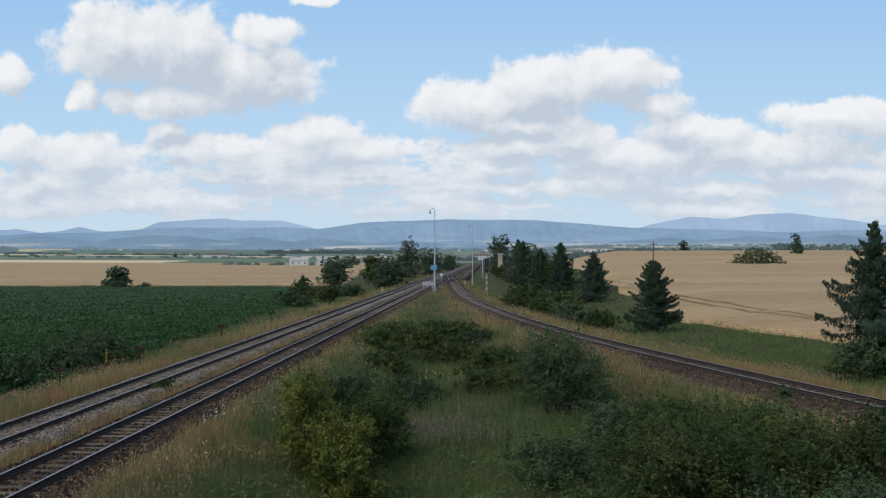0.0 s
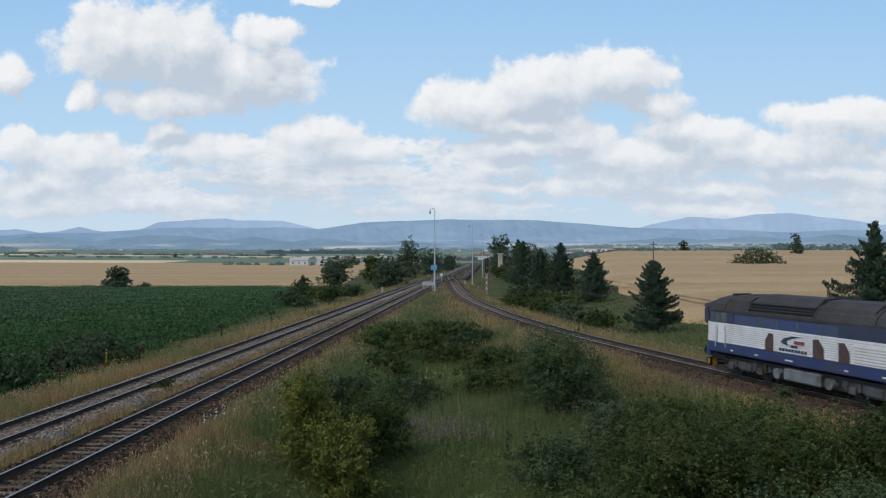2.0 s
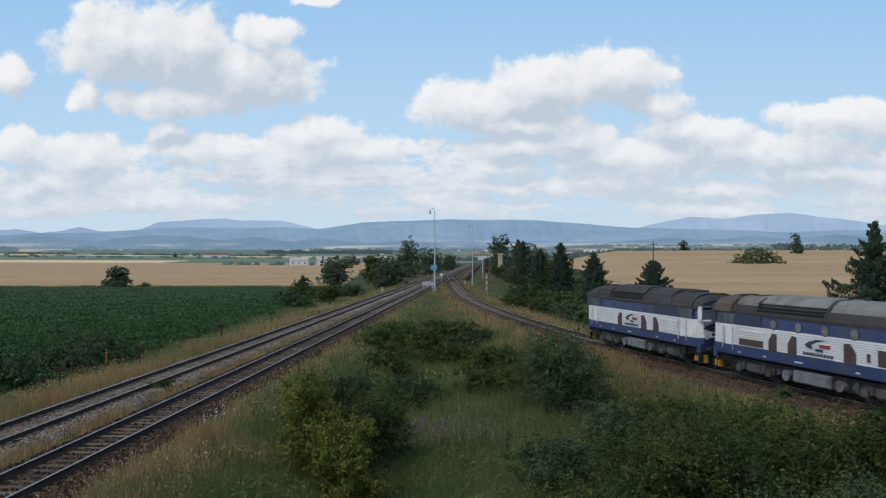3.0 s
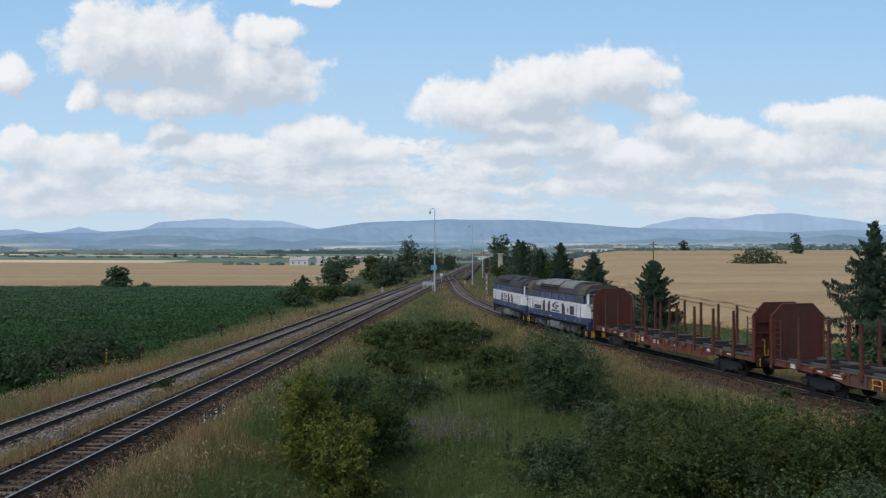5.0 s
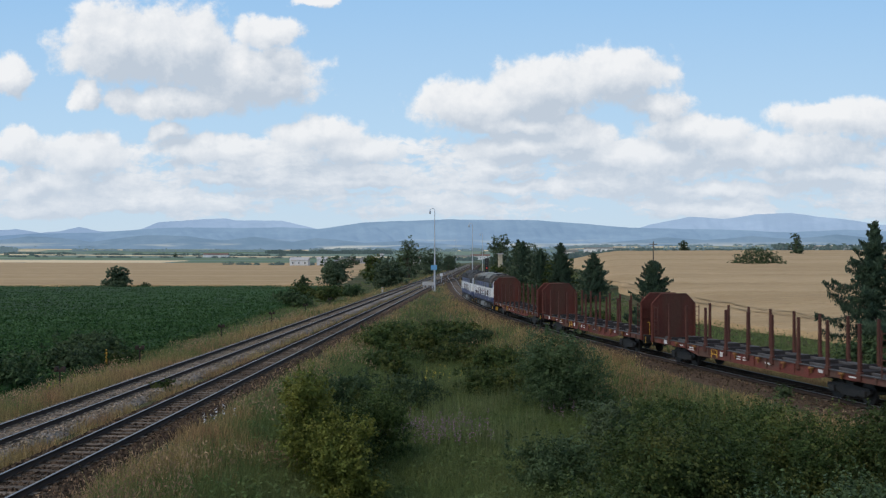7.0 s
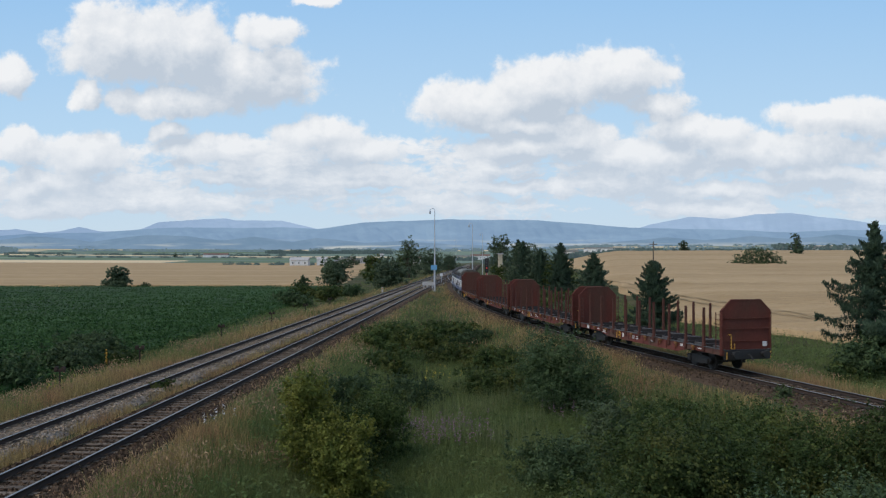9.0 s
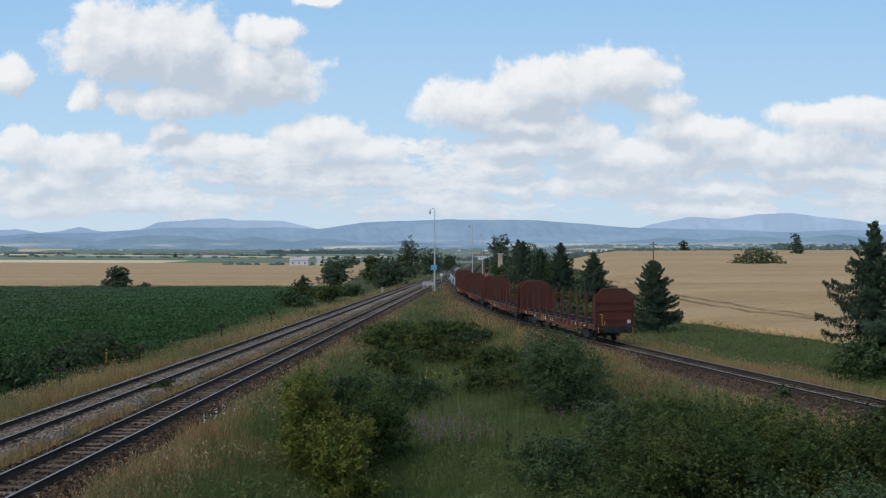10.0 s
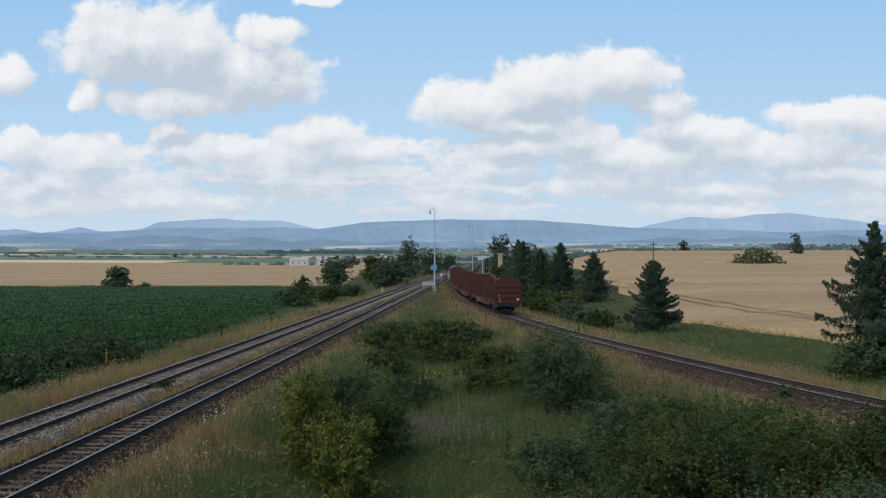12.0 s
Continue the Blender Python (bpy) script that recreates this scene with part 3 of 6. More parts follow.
BRANCH_BED = [(-3.3, -0.85), (-2.5, -0.385), (-1.5, -0.225), (-1.05, -0.2), (-0.92, -0.24), (0.92, -0.24), (1.05, -0.2), (1.5, -0.225), (2.2, -0.75)]


def line_points(y0, y1, fx, step_y=2.0):
    ys = np.arange(y0, y1, step_y)
    return ys, np.array([fx(y) for y in ys])


def offset_line(ys, xs, d):
    dx, dy = np.gradient(xs), np.gradient(ys)
    n = np.hypot(dx, dy)
    return ys - dx / n * d, xs + dy / n * d


TRACKS = []


def railway(label, y0, y1, fx, bed, sleeper_material, profile=BALLAST):
    ys, xs = line_points(y0, y1, fx)
    root = tagged(thing("railway_track", label, "railway track", group="railway tracks"), kind="structure")
    sweep("ballast_bed", profile, ys, xs, bed, root)
    for side in (-0.7535, 0.7535):
        oy, ox = offset_line(ys, xs, side)
        rail = sweep("rail", RAIL_FOOT, oy, ox, M["rail"], root, "rusty steel rail")
        sweep("rail_head", RAIL_HEAD, oy, ox, M["rail_head"], rail, "shiny worn rail head", smooth=True)
    TRACKS.append((root, fx, y0, y1, sleeper_material))
    return root


railway("straight main track with dark wooden sleepers", -60, 700, lambda y: main_x(y), M["ballast_dark"], M["wood_sleeper"])
railway("straight main track in light grey ballast", -60, 700, lambda y: main_x(y, -4.15), M["ballast"], M["wood_sleeper"])
railway("single track curving away through the grass", -150, 296, lambda y: float(branch_x(y)), M["soil"], M["wood_sleeper"], BRANCH_BED)
railway("siding track leading to the station", 190, 700, lambda y: main_x(y, 4.6) - 2.6 * float(step(y, 260, 190)), M["ballast_dark"], M["wood_sleeper"])


# ---- plants ----
def leaf_mesh(name, centre, out, size, width=0.68, droop=0.0):
    """Leaves of four corners at the centres, turned about the outward ways."""
    n = len(centre)
    nrm = np.asarray(out, float) * 0.9 + rng.standard_normal((n, 3)) * 0.45
    nrm[:, 2] += 0.35
    nrm /= np.linalg.norm(nrm, axis=1)[:, None] + 1e-9
    d = np.cross(nrm, rng.standard_normal((n, 3)))
    d[:, 2] -= droop
    d /= np.linalg.norm(d, axis=1)[:, None] + 1e-9
    s = np.cross(d, nrm)
    s /= np.linalg.norm(s, axis=1)[:, None] + 1e-9
    size = (size * rng.uniform(0.6, 1.35, n))[:, None]
    c = np.asarray(centre)
    v = np.stack([c - d * size * 0.5, c + s * size * width * 0.5, c + d * size * 0.5, c - s * size * width * 0.5], 1).reshape(-1, 3)
    return array_mesh(name, v, np.arange(4 * n).reshape(n, 4))


def crown_points(n, lobes, shell=0.45, gaps=0.25, seed=0, sprigs=0.14, clump=1.0):
    """Leaves in clumps and on sprigs over a crown of overlapping lobes (x, y, z, rx, ry, rz), thin inside and with gaps, and the ways outward."""
    r = np.random.default_rng(seed)
    lobes = np.array(lobes, float)
    area = (lobes[:, 3] * lobes[:, 5]) ** 0.9
    m = max(60, int(n / (22 * clump)))
    pick = r.choice(len(lobes), m, p=area / area.sum())
    d = r.standard_normal((m, 3))
    d /= np.linalg.norm(d, axis=1)[:, None]
    L = lobes[pick]
    rough = 1 + clump ** 2 * (0.22 * np.sin(d[:, 0] * 7 + pick) * np.sin(d[:, 1] * 6 + 2 * pick) + 0.16 * np.sin(d[:, 2] * 11 + d[:, 0] * 9 + pick))
    rad = r.uniform(0, 1, m) ** shell * rough
    c = L[:, :3] + d * L[:, 3:] * rad[:, None]
    q = np.sin(c[:, 0] * 3.1 + 1.7 * np.sin(c[:, 1] * 2.3)) * np.sin(c[:, 2] * 3.7 + c[:, 1] * 1.9)
    ok = q < 1 - gaps * 1.2
    c, d, rad = c[ok], d[ok], rad[ok]
    size = (0.125 * clump * (L[ok, 3] * L[ok, 5]) ** 0.5) * r.uniform(0.6, 1.3, len(c))
    # clumps: flattened balls of leaves
    k = r.integers(0, len(c), int(n * (1 - sprigs)))
    off = r.standard_normal((len(k), 3)) * np.array([1.0, 1.0, 0.62])
    p = c[k] + off * size[k][:, None]
    out = d[k] * 0.6 + off * 0.45
    # sprigs: shoots standing out of the crown's upper skin
    tops = np.where((rad > 0.8) & (d[:, 2] > -0.1))[0]
    if len(tops):
        g = r.choice(tops, int(n * sprigs) // 14 + 1)
        way = d[g] * 0.7 + r.standard_normal((len(g), 3)) * 0.25 + [0, 0, 0.75]
        long = size[g] * r.uniform(1.2, 3.2, len(g))
        t = r.uniform(0, 1, (len(g), 14))
        sp = c[g][:, None] + way[:, None] * (long[:, None] * t)[..., None] + r.standard_normal((len(g), 14, 3)) * (0.22 * size[g][:, None] * (1.1 - t))[..., None]
        p = np.concatenate([p, sp.reshape(-1, 3)])
        out = np.concatenate([out, np.repeat(way, 14, axis=0)])
    out /= np.linalg.norm(out, axis=1)[:, None] + 1e-9
    keep = p[:, 2] > 0.02
    return p[keep], out[keep]


def make_lobes(w, h, n, seed, low=0.0):
    r = np.random.default_rng(seed)
    out = []
    for i in range(n):
        a, q = r.uniform(0, 6.28), r.uniform(0, 1) ** 0.6
        z = h * (low + (1 - low) * (r.uniform(0.06, 0.5) if i % 2 else r.uniform(0.45, 0.8)))
        shrink = 1 - 0.45 * (z / h) ** 2
        s = r.uniform(0.26, 0.42)
        rz = min(s * w * 0.75, h - z if h - z > 0.15 * h else 0.22 * h, 0.4 * h)
        out.append((math.cos(a) * q * w * 0.36 * shrink, math.sin(a) * q * w * 0.36 * shrink, z, s * w * 0.85, s * w * 0.85, rz))
    return out


def make_stems(lobes, h, trunk=0.0, r0=0.05, n=9):
    bm = bmesh.new()
    if trunk:
        rod(bm, (0, 0, -0.4), (0.05, 0.02, h * trunk), r0, r0 * 0.72, 9)
        rod(bm, (0.05, 0.02, h * trunk), (0.1, -0.05, h * 0.8), r0 * 0.72, r0 * 0.2, 7)
    for lo in lobes[:n]:
        a = Vector((0.05, 0.02, h * trunk * 0.9)) if trunk else Vector((lo[0] * 0.15, lo[1] * 0.15, -0.3))
        b = Vector(lo[:3])
        m = (a + b) / 2 + Vector((0, 0, 0.12 * h))
        rod(bm, a, m, r0 * 0.55, r0 * 0.4, 6)
        rod(bm, m, b, r0 * 0.4, r0 * 0.12, 5)
    return bm


def shrub(label, x, y, w, h, material, leaves=9000, leaf=0.11, seed=1, lobes=9, trunk=0.0, name="bush", category="bush", group="", squash=1.0, shell=0.42, gaps=0.25, sink=0.12, dome=False):
    """A bush or a broad-leaved tree: stems or a trunk with limbs, and a crown of leaves."""
    root = thing(name, label, category, pose(x, y, float(height(x, y)) - sink, rz=seed * 47 % 360), group)
    lo = make_lobes(w, h, lobes, seed, trunk * 0.8)
    lo.append((0, 0, h * (0.5 if trunk else 0.4), w * 0.4, w * 0.4, h * (0.47 if trunk else 0.4)))
    if trunk:
        lo = [(0.8 * a, 0.8 * b, 1.02 * c, 0.8 * d, 0.8 * e, f) for a, b, c, d, e, f in lo]
        lo += [(0, 0, h * 0.3, w * 0.5, w * 0.5, h * 0.3), (0.1 * w, 0, h * 0.22, w * 0.42, w * 0.42, h * 0.24), (-0.1 * w, 0, h * 0.25, w * 0.42, w * 0.42, h * 0.26)]
    if dome:
        lo = [(q * w / 16, 0.4 * math.sin(q), 0.1, 0.12 * w, 0.2 * w, h * (1 - (q / 9.0) ** 2)) for q in range(-7, 8)]
    part("trunk" if trunk else "stem", make_stems(lo, h, trunk, 0.035 * h if trunk else 0.03), M["bark"], root, "brown bark")
    close = y < 47 and x > -14
    p, d = crown_points(int(leaves * (1.3 if close else 0.85)), lo, shell, gaps, seed, 0.14 if close else 0.05 if leaf < 0.3 else 0.0, 1.0 if close else 0.8 if not dome else 0.45)
    p[:, 1] *= squash
    link_mesh("crown", leaf_mesh("crown", p, d, leaf * (0.97 if close else 1.4 if leaf < 0.3 else 1.2)), material, root)
    return root


def spruce(label, x, y, w, h, seed=1, fullness=1.0, bare=0.06, lean=0.0, ragged=False):
    """A spruce: a tapered trunk, whorls of drooping boughs and their twigs."""
    r = np.random.default_rng(seed)
    root = thing("spruce_tree", label, "tree", pose(x, y, float(height(x, y)) - 0.1), "spruces by the branch line")
    bm = rod(bmesh.new(), (0, 0, -0.3), (lean, 0, h), 0.022 * h, 0.008, 9)
    c, out = [], []
    count = int(h * (11 if ragged else 21))
    for b in range(count):
        f = bare + (0.985 - bare) * (b + r.uniform(-0.5, 0.5)) / count
        f = min(max(f, bare), 0.985)
        zz = f * h
        reach = w / 2 * (1 - f) ** (0.8 if ragged else 0.62) * (0.86 + 0.14 * math.sin(zz * 4.3 + seed))
        a = b * 2.4 + r.uniform(-0.5, 0.5)
        L = max(0.16, reach * (r.choice([0.4, 0.6, 0.85, 1.05, 1.3]) if ragged else r.uniform(0.62, 1.16)))
        fall = (0.34 if ragged else 0.24) * (1 - f) - 0.25 * f
        ca, sb = math.cos(a), math.sin(a)
        rod(bm, (lean * f, 0, zz), (lean * f + ca * L * 0.9, sb * L * 0.9, zz - fall * L * 0.85), 0.008 + 0.006 * L, 0.004, 4)
        n = int((28 + 105 * L) * fullness)
        t = r.uniform(0.05, 1.02, n) ** 0.85
        wide = 0.30 * L * np.clip(1.05 - t, 0.04, 0.8) + 0.03
        side = r.uniform(-1, 1, n) * wide
        # twigs hang in tassels under the bough
        tassel = 0.5 + 0.5 * np.sin(t * (9 + 5 * L) + a) * np.sin(side * 11 + b)
        hang = -r.uniform(0, 1, n) ** 1.4 * (0.1 + (0.34 if ragged else 0.2) * min(L, 2.6) * tassel * (1 - 0.45 * t))
        pts = np.stack([lean * f + ca * L * t - sb * side, sb * L * t + ca * side, zz - fall * L * t + 0.5 * L * np.maximum(t - 0.72, 0) + hang], -1)
        c.append(pts)
        out.append(np.tile([ca, sb, -0.4], (n, 1)))
    part("trunk", bm, M["bark"], root, "brown bark")
    link_mesh("crown", leaf_mesh("crown", np.concatenate(c), np.concatenate(out), 0.29 * (h / 8) ** 0.5, 0.2, 1.0), M["needle"], root)
    return root


# spruces beyond the branch line
spruce("dark green spruce with ragged drooping boughs", 27.8, 54, 9.8, 9.7, 11, 1.3, 0.26, 0.0, True)
spruce("dense dark green young spruce", 20.6, 82, 8.0, 7.2, 12, 1.15, 0.02)
spruce("dark green spruce in the lineside row", 23.4, 130, 8.0, 7.9, 13, 0.7, 0.03)
spruce("tall dark spruce in the lineside row", 23.6, 168, 8.4, 10.2, 14, 0.6, 0.03)
spruce("dark spruce among broad-leaved trees", 21.5, 185, 8.0, 9.3, 15, 0.55, 0.03)
spruce("slender dark spruce in the lineside row", 20.3, 212, 7.5, 11.5, 16, 0.5, 0.03)
spruce("dark spruce with a bent top in the lineside row", 21.6, 240, 9.0, 12.5, 17, 0.45, 0.03)

# broad-leaved trees
TREES = [
    (20.5, 300, 13, 16, "leaf_dark", 21), (21.5, 225, 10.5, 11.8, "leaf_dark", 22), (23.0, 198, 8.5, 9.2, "leaf_dark", 23), (25, 180, 8, 7.5, "leaf", 24), (24.5, 255, 10, 12.5, "leaf_dark", 25),
    (27, 152, 6, 5.5, "leaf_dark", 26), (-27.8, 213, 9.6, 8.0, "leaf_dark", 31), (-13.4, 203, 12.0, 7.8, "leaf_dark", 32), (-12.2, 300, 10.5, 16.0, "leaf_dark", 33), (-5.5, 352, 14, 11.5, "leaf_dark", 34),
    (-22, 262, 9, 8.5, "leaf", 35), (-33, 260, 7, 6, "leaf", 36), (-16, 330, 9, 8.5, "leaf", 37), (3, 420, 12, 9, "leaf_dark", 38), (-79, 203, 7.6, 5.2, "leaf_dark", 39)]
for x, y, w, h, m, s in TREES:
    shrub("round leafy tree with a dark green crown", x, y, w, h, M["hazed_leaf" if m == "leaf_dark" else m], 10000, 0.36, s, 20, 0.06, "tree", "tree", "lineside trees", shell=0.35, gaps=0.18)

# bushes: x, y, width, height, leaf, leaves, size, seed, lobes
LOW = "low leafy bush in the tall grass"
BUSHES = [
    (-13.7, 41.5, 1.6, 0.65, "leaf", 3000, 0.08, 29, 7, "low green tuft of weeds between two tracks"),
    (-4.75, 29.6, 2.5, 4.35, "leaf_yellow", 15000, 0.10, 41, 12, "yellowish-green bush with small leaves"),
    (-3.25, 27.6, 2.7, 3.7, "leaf_yellow", 16000, 0.10, 40, 13, "yellowish-green bush with small leaves"),
    (-3.9, 31.6, 2.8, 3.0, "leaf", 11000, 0.10, 43, 10, "green leafy bush behind the yellowish one"),
    (-2.6, 33.5, 3.2, 3.3, "leaf", 14000, 0.10, 42, 11, "green leafy bush beside the yellowish one"),
    (6.15, 44.5, 4.9, 4.5, "leaf_dark", 30000, 0.10, 44, 16, "rounded dark green bush in the hollow"),
    (4.2, 20.6, 4.6, 2.7, "leaf", 22000, 0.10, 45, 14, "dense green bush with many small leaves"),
    (7.4, 25.8, 6.0, 3.7, "leaf", 32000, 0.10, 46, 18, "dense green bush below the branch line"),
    (11.6, 29.0, 5.6, 3.5, "leaf", 28000, 0.10, 47, 16, "dense green bush below the branch line"),
    (8.8, 20.0, 6.0, 2.9, "leaf_dark", 28000, 0.10, 48, 16, "dense green bush with many small leaves"),
    (14.4, 26.0, 4.8, 3.2, "leaf", 24000, 0.10, 49, 14, "brighter green leafy bush with many small leaves"),
    (12.6, 22.5, 4.8, 2.6, "leaf_dark", 20000, 0.10, 59, 13, "dense green bush with many small leaves"),
    (6.4, 33.0, 2.6, 3.1, "leaf_grey", 9000, 0.11, 50, 10, "greyish-green leafy willow bush in the hollow"),
    (8.6, 33.5, 4.4, 2.7, "leaf", 15000, 0.10, 60, 12, "dense green bush below the branch line"),
    (4.0, 30.0, 3.4, 2.2, "leaf_dark", 11000, 0.10, 34, 10, LOW),
    (-3.6, 55, 4.6, 1.7, "leaf", 7000, 0.12, 35, 9, LOW), (0.4, 66, 5.5, 1.6, "leaf", 7000, 0.13, 36, 10, LOW), (3.0, 74, 5.0, 1.5, "leaf_dark", 6000, 0.14, 37, 9, LOW), (-0.6, 90, 4.6, 1.4, "leaf", 5000, 0.15, 38, 8, LOW),
    (-4.9, 41, 3.6, 2.1, "leaf_dark", 10000, 0.10, 39, 11, LOW), (5.2, 54, 4.4, 1.6, "leaf", 7000, 0.12, 32, 9, LOW), (11.6, 33.5, 4.0, 1.8, "leaf", 8000, 0.11, 31, 9, LOW),
    (-4.2, 64, 6.2, 2.4, "leaf", 16000, 0.12, 51, 14, "dark green thicket on the bank"),
    (0.6, 80, 6.6, 2.0, "leaf", 12000, 0.14, 52, 11, LOW), (-2.2, 72, 4.5, 2.0, "leaf", 9000, 0.13, 53, 9, LOW), (2.6, 50, 4.6, 1.9, "leaf", 12000, 0.11, 54, 10, LOW),
    (-1.8, 46, 4.0, 2.0, "leaf_dark", 9000, 0.11, 55, 9, LOW), (3.4, 62, 5.0, 1.8, "leaf", 9000, 0.13, 56, 9, LOW), (10.5, 38.5, 3.6, 1.7, "leaf", 8000, 0.11, 57, 9, LOW),
    (15.75, 38.8, 0.85, 0.95, "leaf_grey", 2500, 0.08, 58, 6, "small grey-green bush beside the branch line"),
    (11.3, 115, 6.5, 3.0, "leaf", 8000, 0.2, 61, 10, "leafy bush along the branch line"), (13.8, 95, 5.8, 2.6, "leaf_grey", 8000, 0.18, 62, 10, "leafy bush along the branch line"),
    (15.8, 84, 4.6, 2.2, "leaf", 8000, 0.16, 63, 9, "leafy bush along the branch line"), (12.2, 104, 5.5, 2.4, "leaf", 7000, 0.18, 64, 9, "leafy bush along the branch line"),
    (18.9, 274, 6, 5.4, "leaf", 4000, 0.34, 30, 9, "leafy bush along the branch line"), (14.2, 140, 7.0, 3.2, "leaf_dark", 7000, 0.24, 65, 9, "leafy bush along the branch line"), (17, 120, 6, 2.6, "leaf", 7000, 0.2, 66, 9, "leafy bush along the branch line"),
    (26.6, 51.5, 5.0, 2.9, "leaf_dark", 15000, 0.13, 67, 11, "dark bush under the large spruce"), (23.4, 48.5, 2.6, 1.4, "leaf", 5000, 0.11, 68, 8, LOW),
    (-25.4, 61, 6.0, 2.2, "leaf_dark", 12000, 0.14, 71, 12, "dark bush at the edge of the crop field"), (-23.6, 54, 5.2, 2.1, "leaf_dark", 12000, 0.13, 70, 12, "dark bush at the edge of the crop field"), (-24.6, 47.5, 3.8, 2.2, "leaf_dark", 9000, 0.13, 72, 10, "dark bush at the edge of the crop field"),
    (-21.5, 56, 3.2, 1.3, "leaf", 5000, 0.12, 73, 7, LOW), (-22.5, 128, 6.5, 2.4, "leaf_dark", 6000, 0.2, 74, 9, "leafy bush on the railway bank"), (-19.5, 142, 6.0, 2.6, "leaf", 6000, 0.22, 75, 9, "leafy bush on the railway bank"),
    (-17.5, 158, 6.0, 2.5, "leaf_dark", 6000, 0.22, 76, 9, "leafy bush on the railway bank"), (-25, 150, 6, 2.6, "leaf", 6000, 0.22, 77, 9, "leafy bush on the railway bank"), (-31, 186, 4, 3.6, "leaf_grey", 3000, 0.25, 78, 8, "thin leafy bush on the railway bank"),
    (-72.8, 204, 3.2, 1.5, "leaf_dark", 1500, 0.25, 79, 6, LOW)]
for x, y, w, h, m, n, s, seed, lobes, label in BUSHES:
    shrub(label, x, y, w, h, M[m], n, s, seed, lobes, group="bushes")
shrub("wide dark thicket standing in the wheat field", 94.3, 251, 15.5, 6.3, M["leaf_dark"], 20000, 0.3, 80, group="bushes", dome=True, shell=0.3, gaps=0.0, sink=0.3)


# ---- train ----
def loft(levels, chamfer=0.35, nose=0.0):
    """A body from plans at several heights: (height, half width, half length)."""
    bm = bmesh.new()
    rings = []
    for z, hw, hl in levels:
        c = chamfer
        pts = [(hw, hl - 3 * c), (hw - 0.25 * c, hl - 0.7 * c), (hw - c, hl), (-(hw - c), hl), (-(hw - 0.25 * c), hl - 0.7 * c), (-hw, hl - 3 * c),
               (-hw, -(hl - 3 * c)), (-(hw - 0.25 * c), -(hl - 0.7 * c)), (-(hw - c), -hl), (hw - c, -hl), (hw - 0.25 * c, -(hl - 0.7 * c)), (hw, -(hl - 3 * c))]
        rings.append([bm.verts.new((x, y, z)) for x, y in pts])
    for a, b in zip(rings, rings[1:]):
        for i in range(12):
            bm.faces.new((a[i], a[(i + 1) % 12], b[(i + 1) % 12], b[i]))
    bm.faces.new(rings[0][::-1])
    bm.faces.new(rings[-1])
    return bm


def wheelset(parent, y, r):
    bm = bmesh.new()
    turn = Matrix.Rotation(radians(90), 4, "Y")
    for s in (-1, 1):
        bmesh.ops.create_cone(bm, cap_ends=True, segments=24, radius1=r, radius2=r, depth=0.13, matrix=Matrix.Translation((s * 0.755, 0, 0)) @ turn)
        bmesh.ops.create_cone(bm, cap_ends=True, segments=24, radius1=r * 0.78, radius2=r * 0.74, depth=0.15, matrix=Matrix.Translation((s * 0.765, 0, 0)) @ turn)
        bmesh.ops.create_cone(bm, cap_ends=True, segments=12, radius1=0.16, radius2=0.16, depth=0.3, matrix=Matrix.Translation((s * 0.82, 0, 0)) @ turn)
        for a in range(4):
            rod(bm, (s * 0.845, 0.2 * math.cos(a * 1.57), 0.2 * math.sin(a * 1.57)), (s * 0.845, r * 0.7 * math.cos(a * 1.57), r * 0.7 * math.sin(a * 1.57)), 0.03, sides=5)
    rod(bm, (-0.9, 0, 0), (0.9, 0, 0), 0.09)
    ob = part("wheelset", bm, M["black"], parent, "dark steel wheels on an axle")
    ob.location = (0, y, r)
    WHEELS.append((ob, y, r))
    return ob


WHEELS = []


def loco_bogie(parent, y):
    bm = bmesh.new()
    for s in (-1, 1):
        prism(bm, [(-1.95, 0.62), (-1.7, 0.50), (-0.7, 0.50), (-0.45, 0.36), (0.45, 0.36), (0.7, 0.50), (1.7, 0.50), (1.95, 0.62), (1.85, 0.86), (-1.85, 0.86)], s * 1.02, s * 1.16, "x")
        for w in (-1.2, 1.2):
            box(bm, min(s * 1.16, s * 1.3), max(s * 1.16, s * 1.3), w - 0.2, w + 0.2, 0.36, 0.68, 0.03)
            for q in (-0.38, 0.38):
                rod(bm, (s * 1.2, w + q, 0.5), (s * 1.2, w + q, 0.9), 0.09, sides=10)
        box(bm, min(s * 1.14, s * 1.26), max(s * 1.14, s * 1.26), -0.45, 0.45, 0.42, 0.82, 0.04)
        rod(bm, (s * 1.22, -0.2, 0.9), (s * 1.22, 0.35, 0.45), 0.035, sides=6)
    box(bm, -1.0, 1.0, -0.3, 0.3, 0.45, 0.8)
    ob = part("bogie", bm, M["bogie_dark"], parent, "grimy dark grey bogie frame")
    ob.location = (0, y, 0)
    for w in (-1.2, 1.2):
        wheelset(ob, w, 0.5)
    return ob


def flat(parent, name, material, side, y0, y1, z0, z1, x=1.47, thick=0.02, label="", bevel=0.0):
    """A plate on a vehicle's side wall."""
    a, b = sorted((side * x, side * (x + thick)))
    return part(name, box(bmesh.new(), a, b, y0, y1, z0, z1, bevel), material, parent, label)


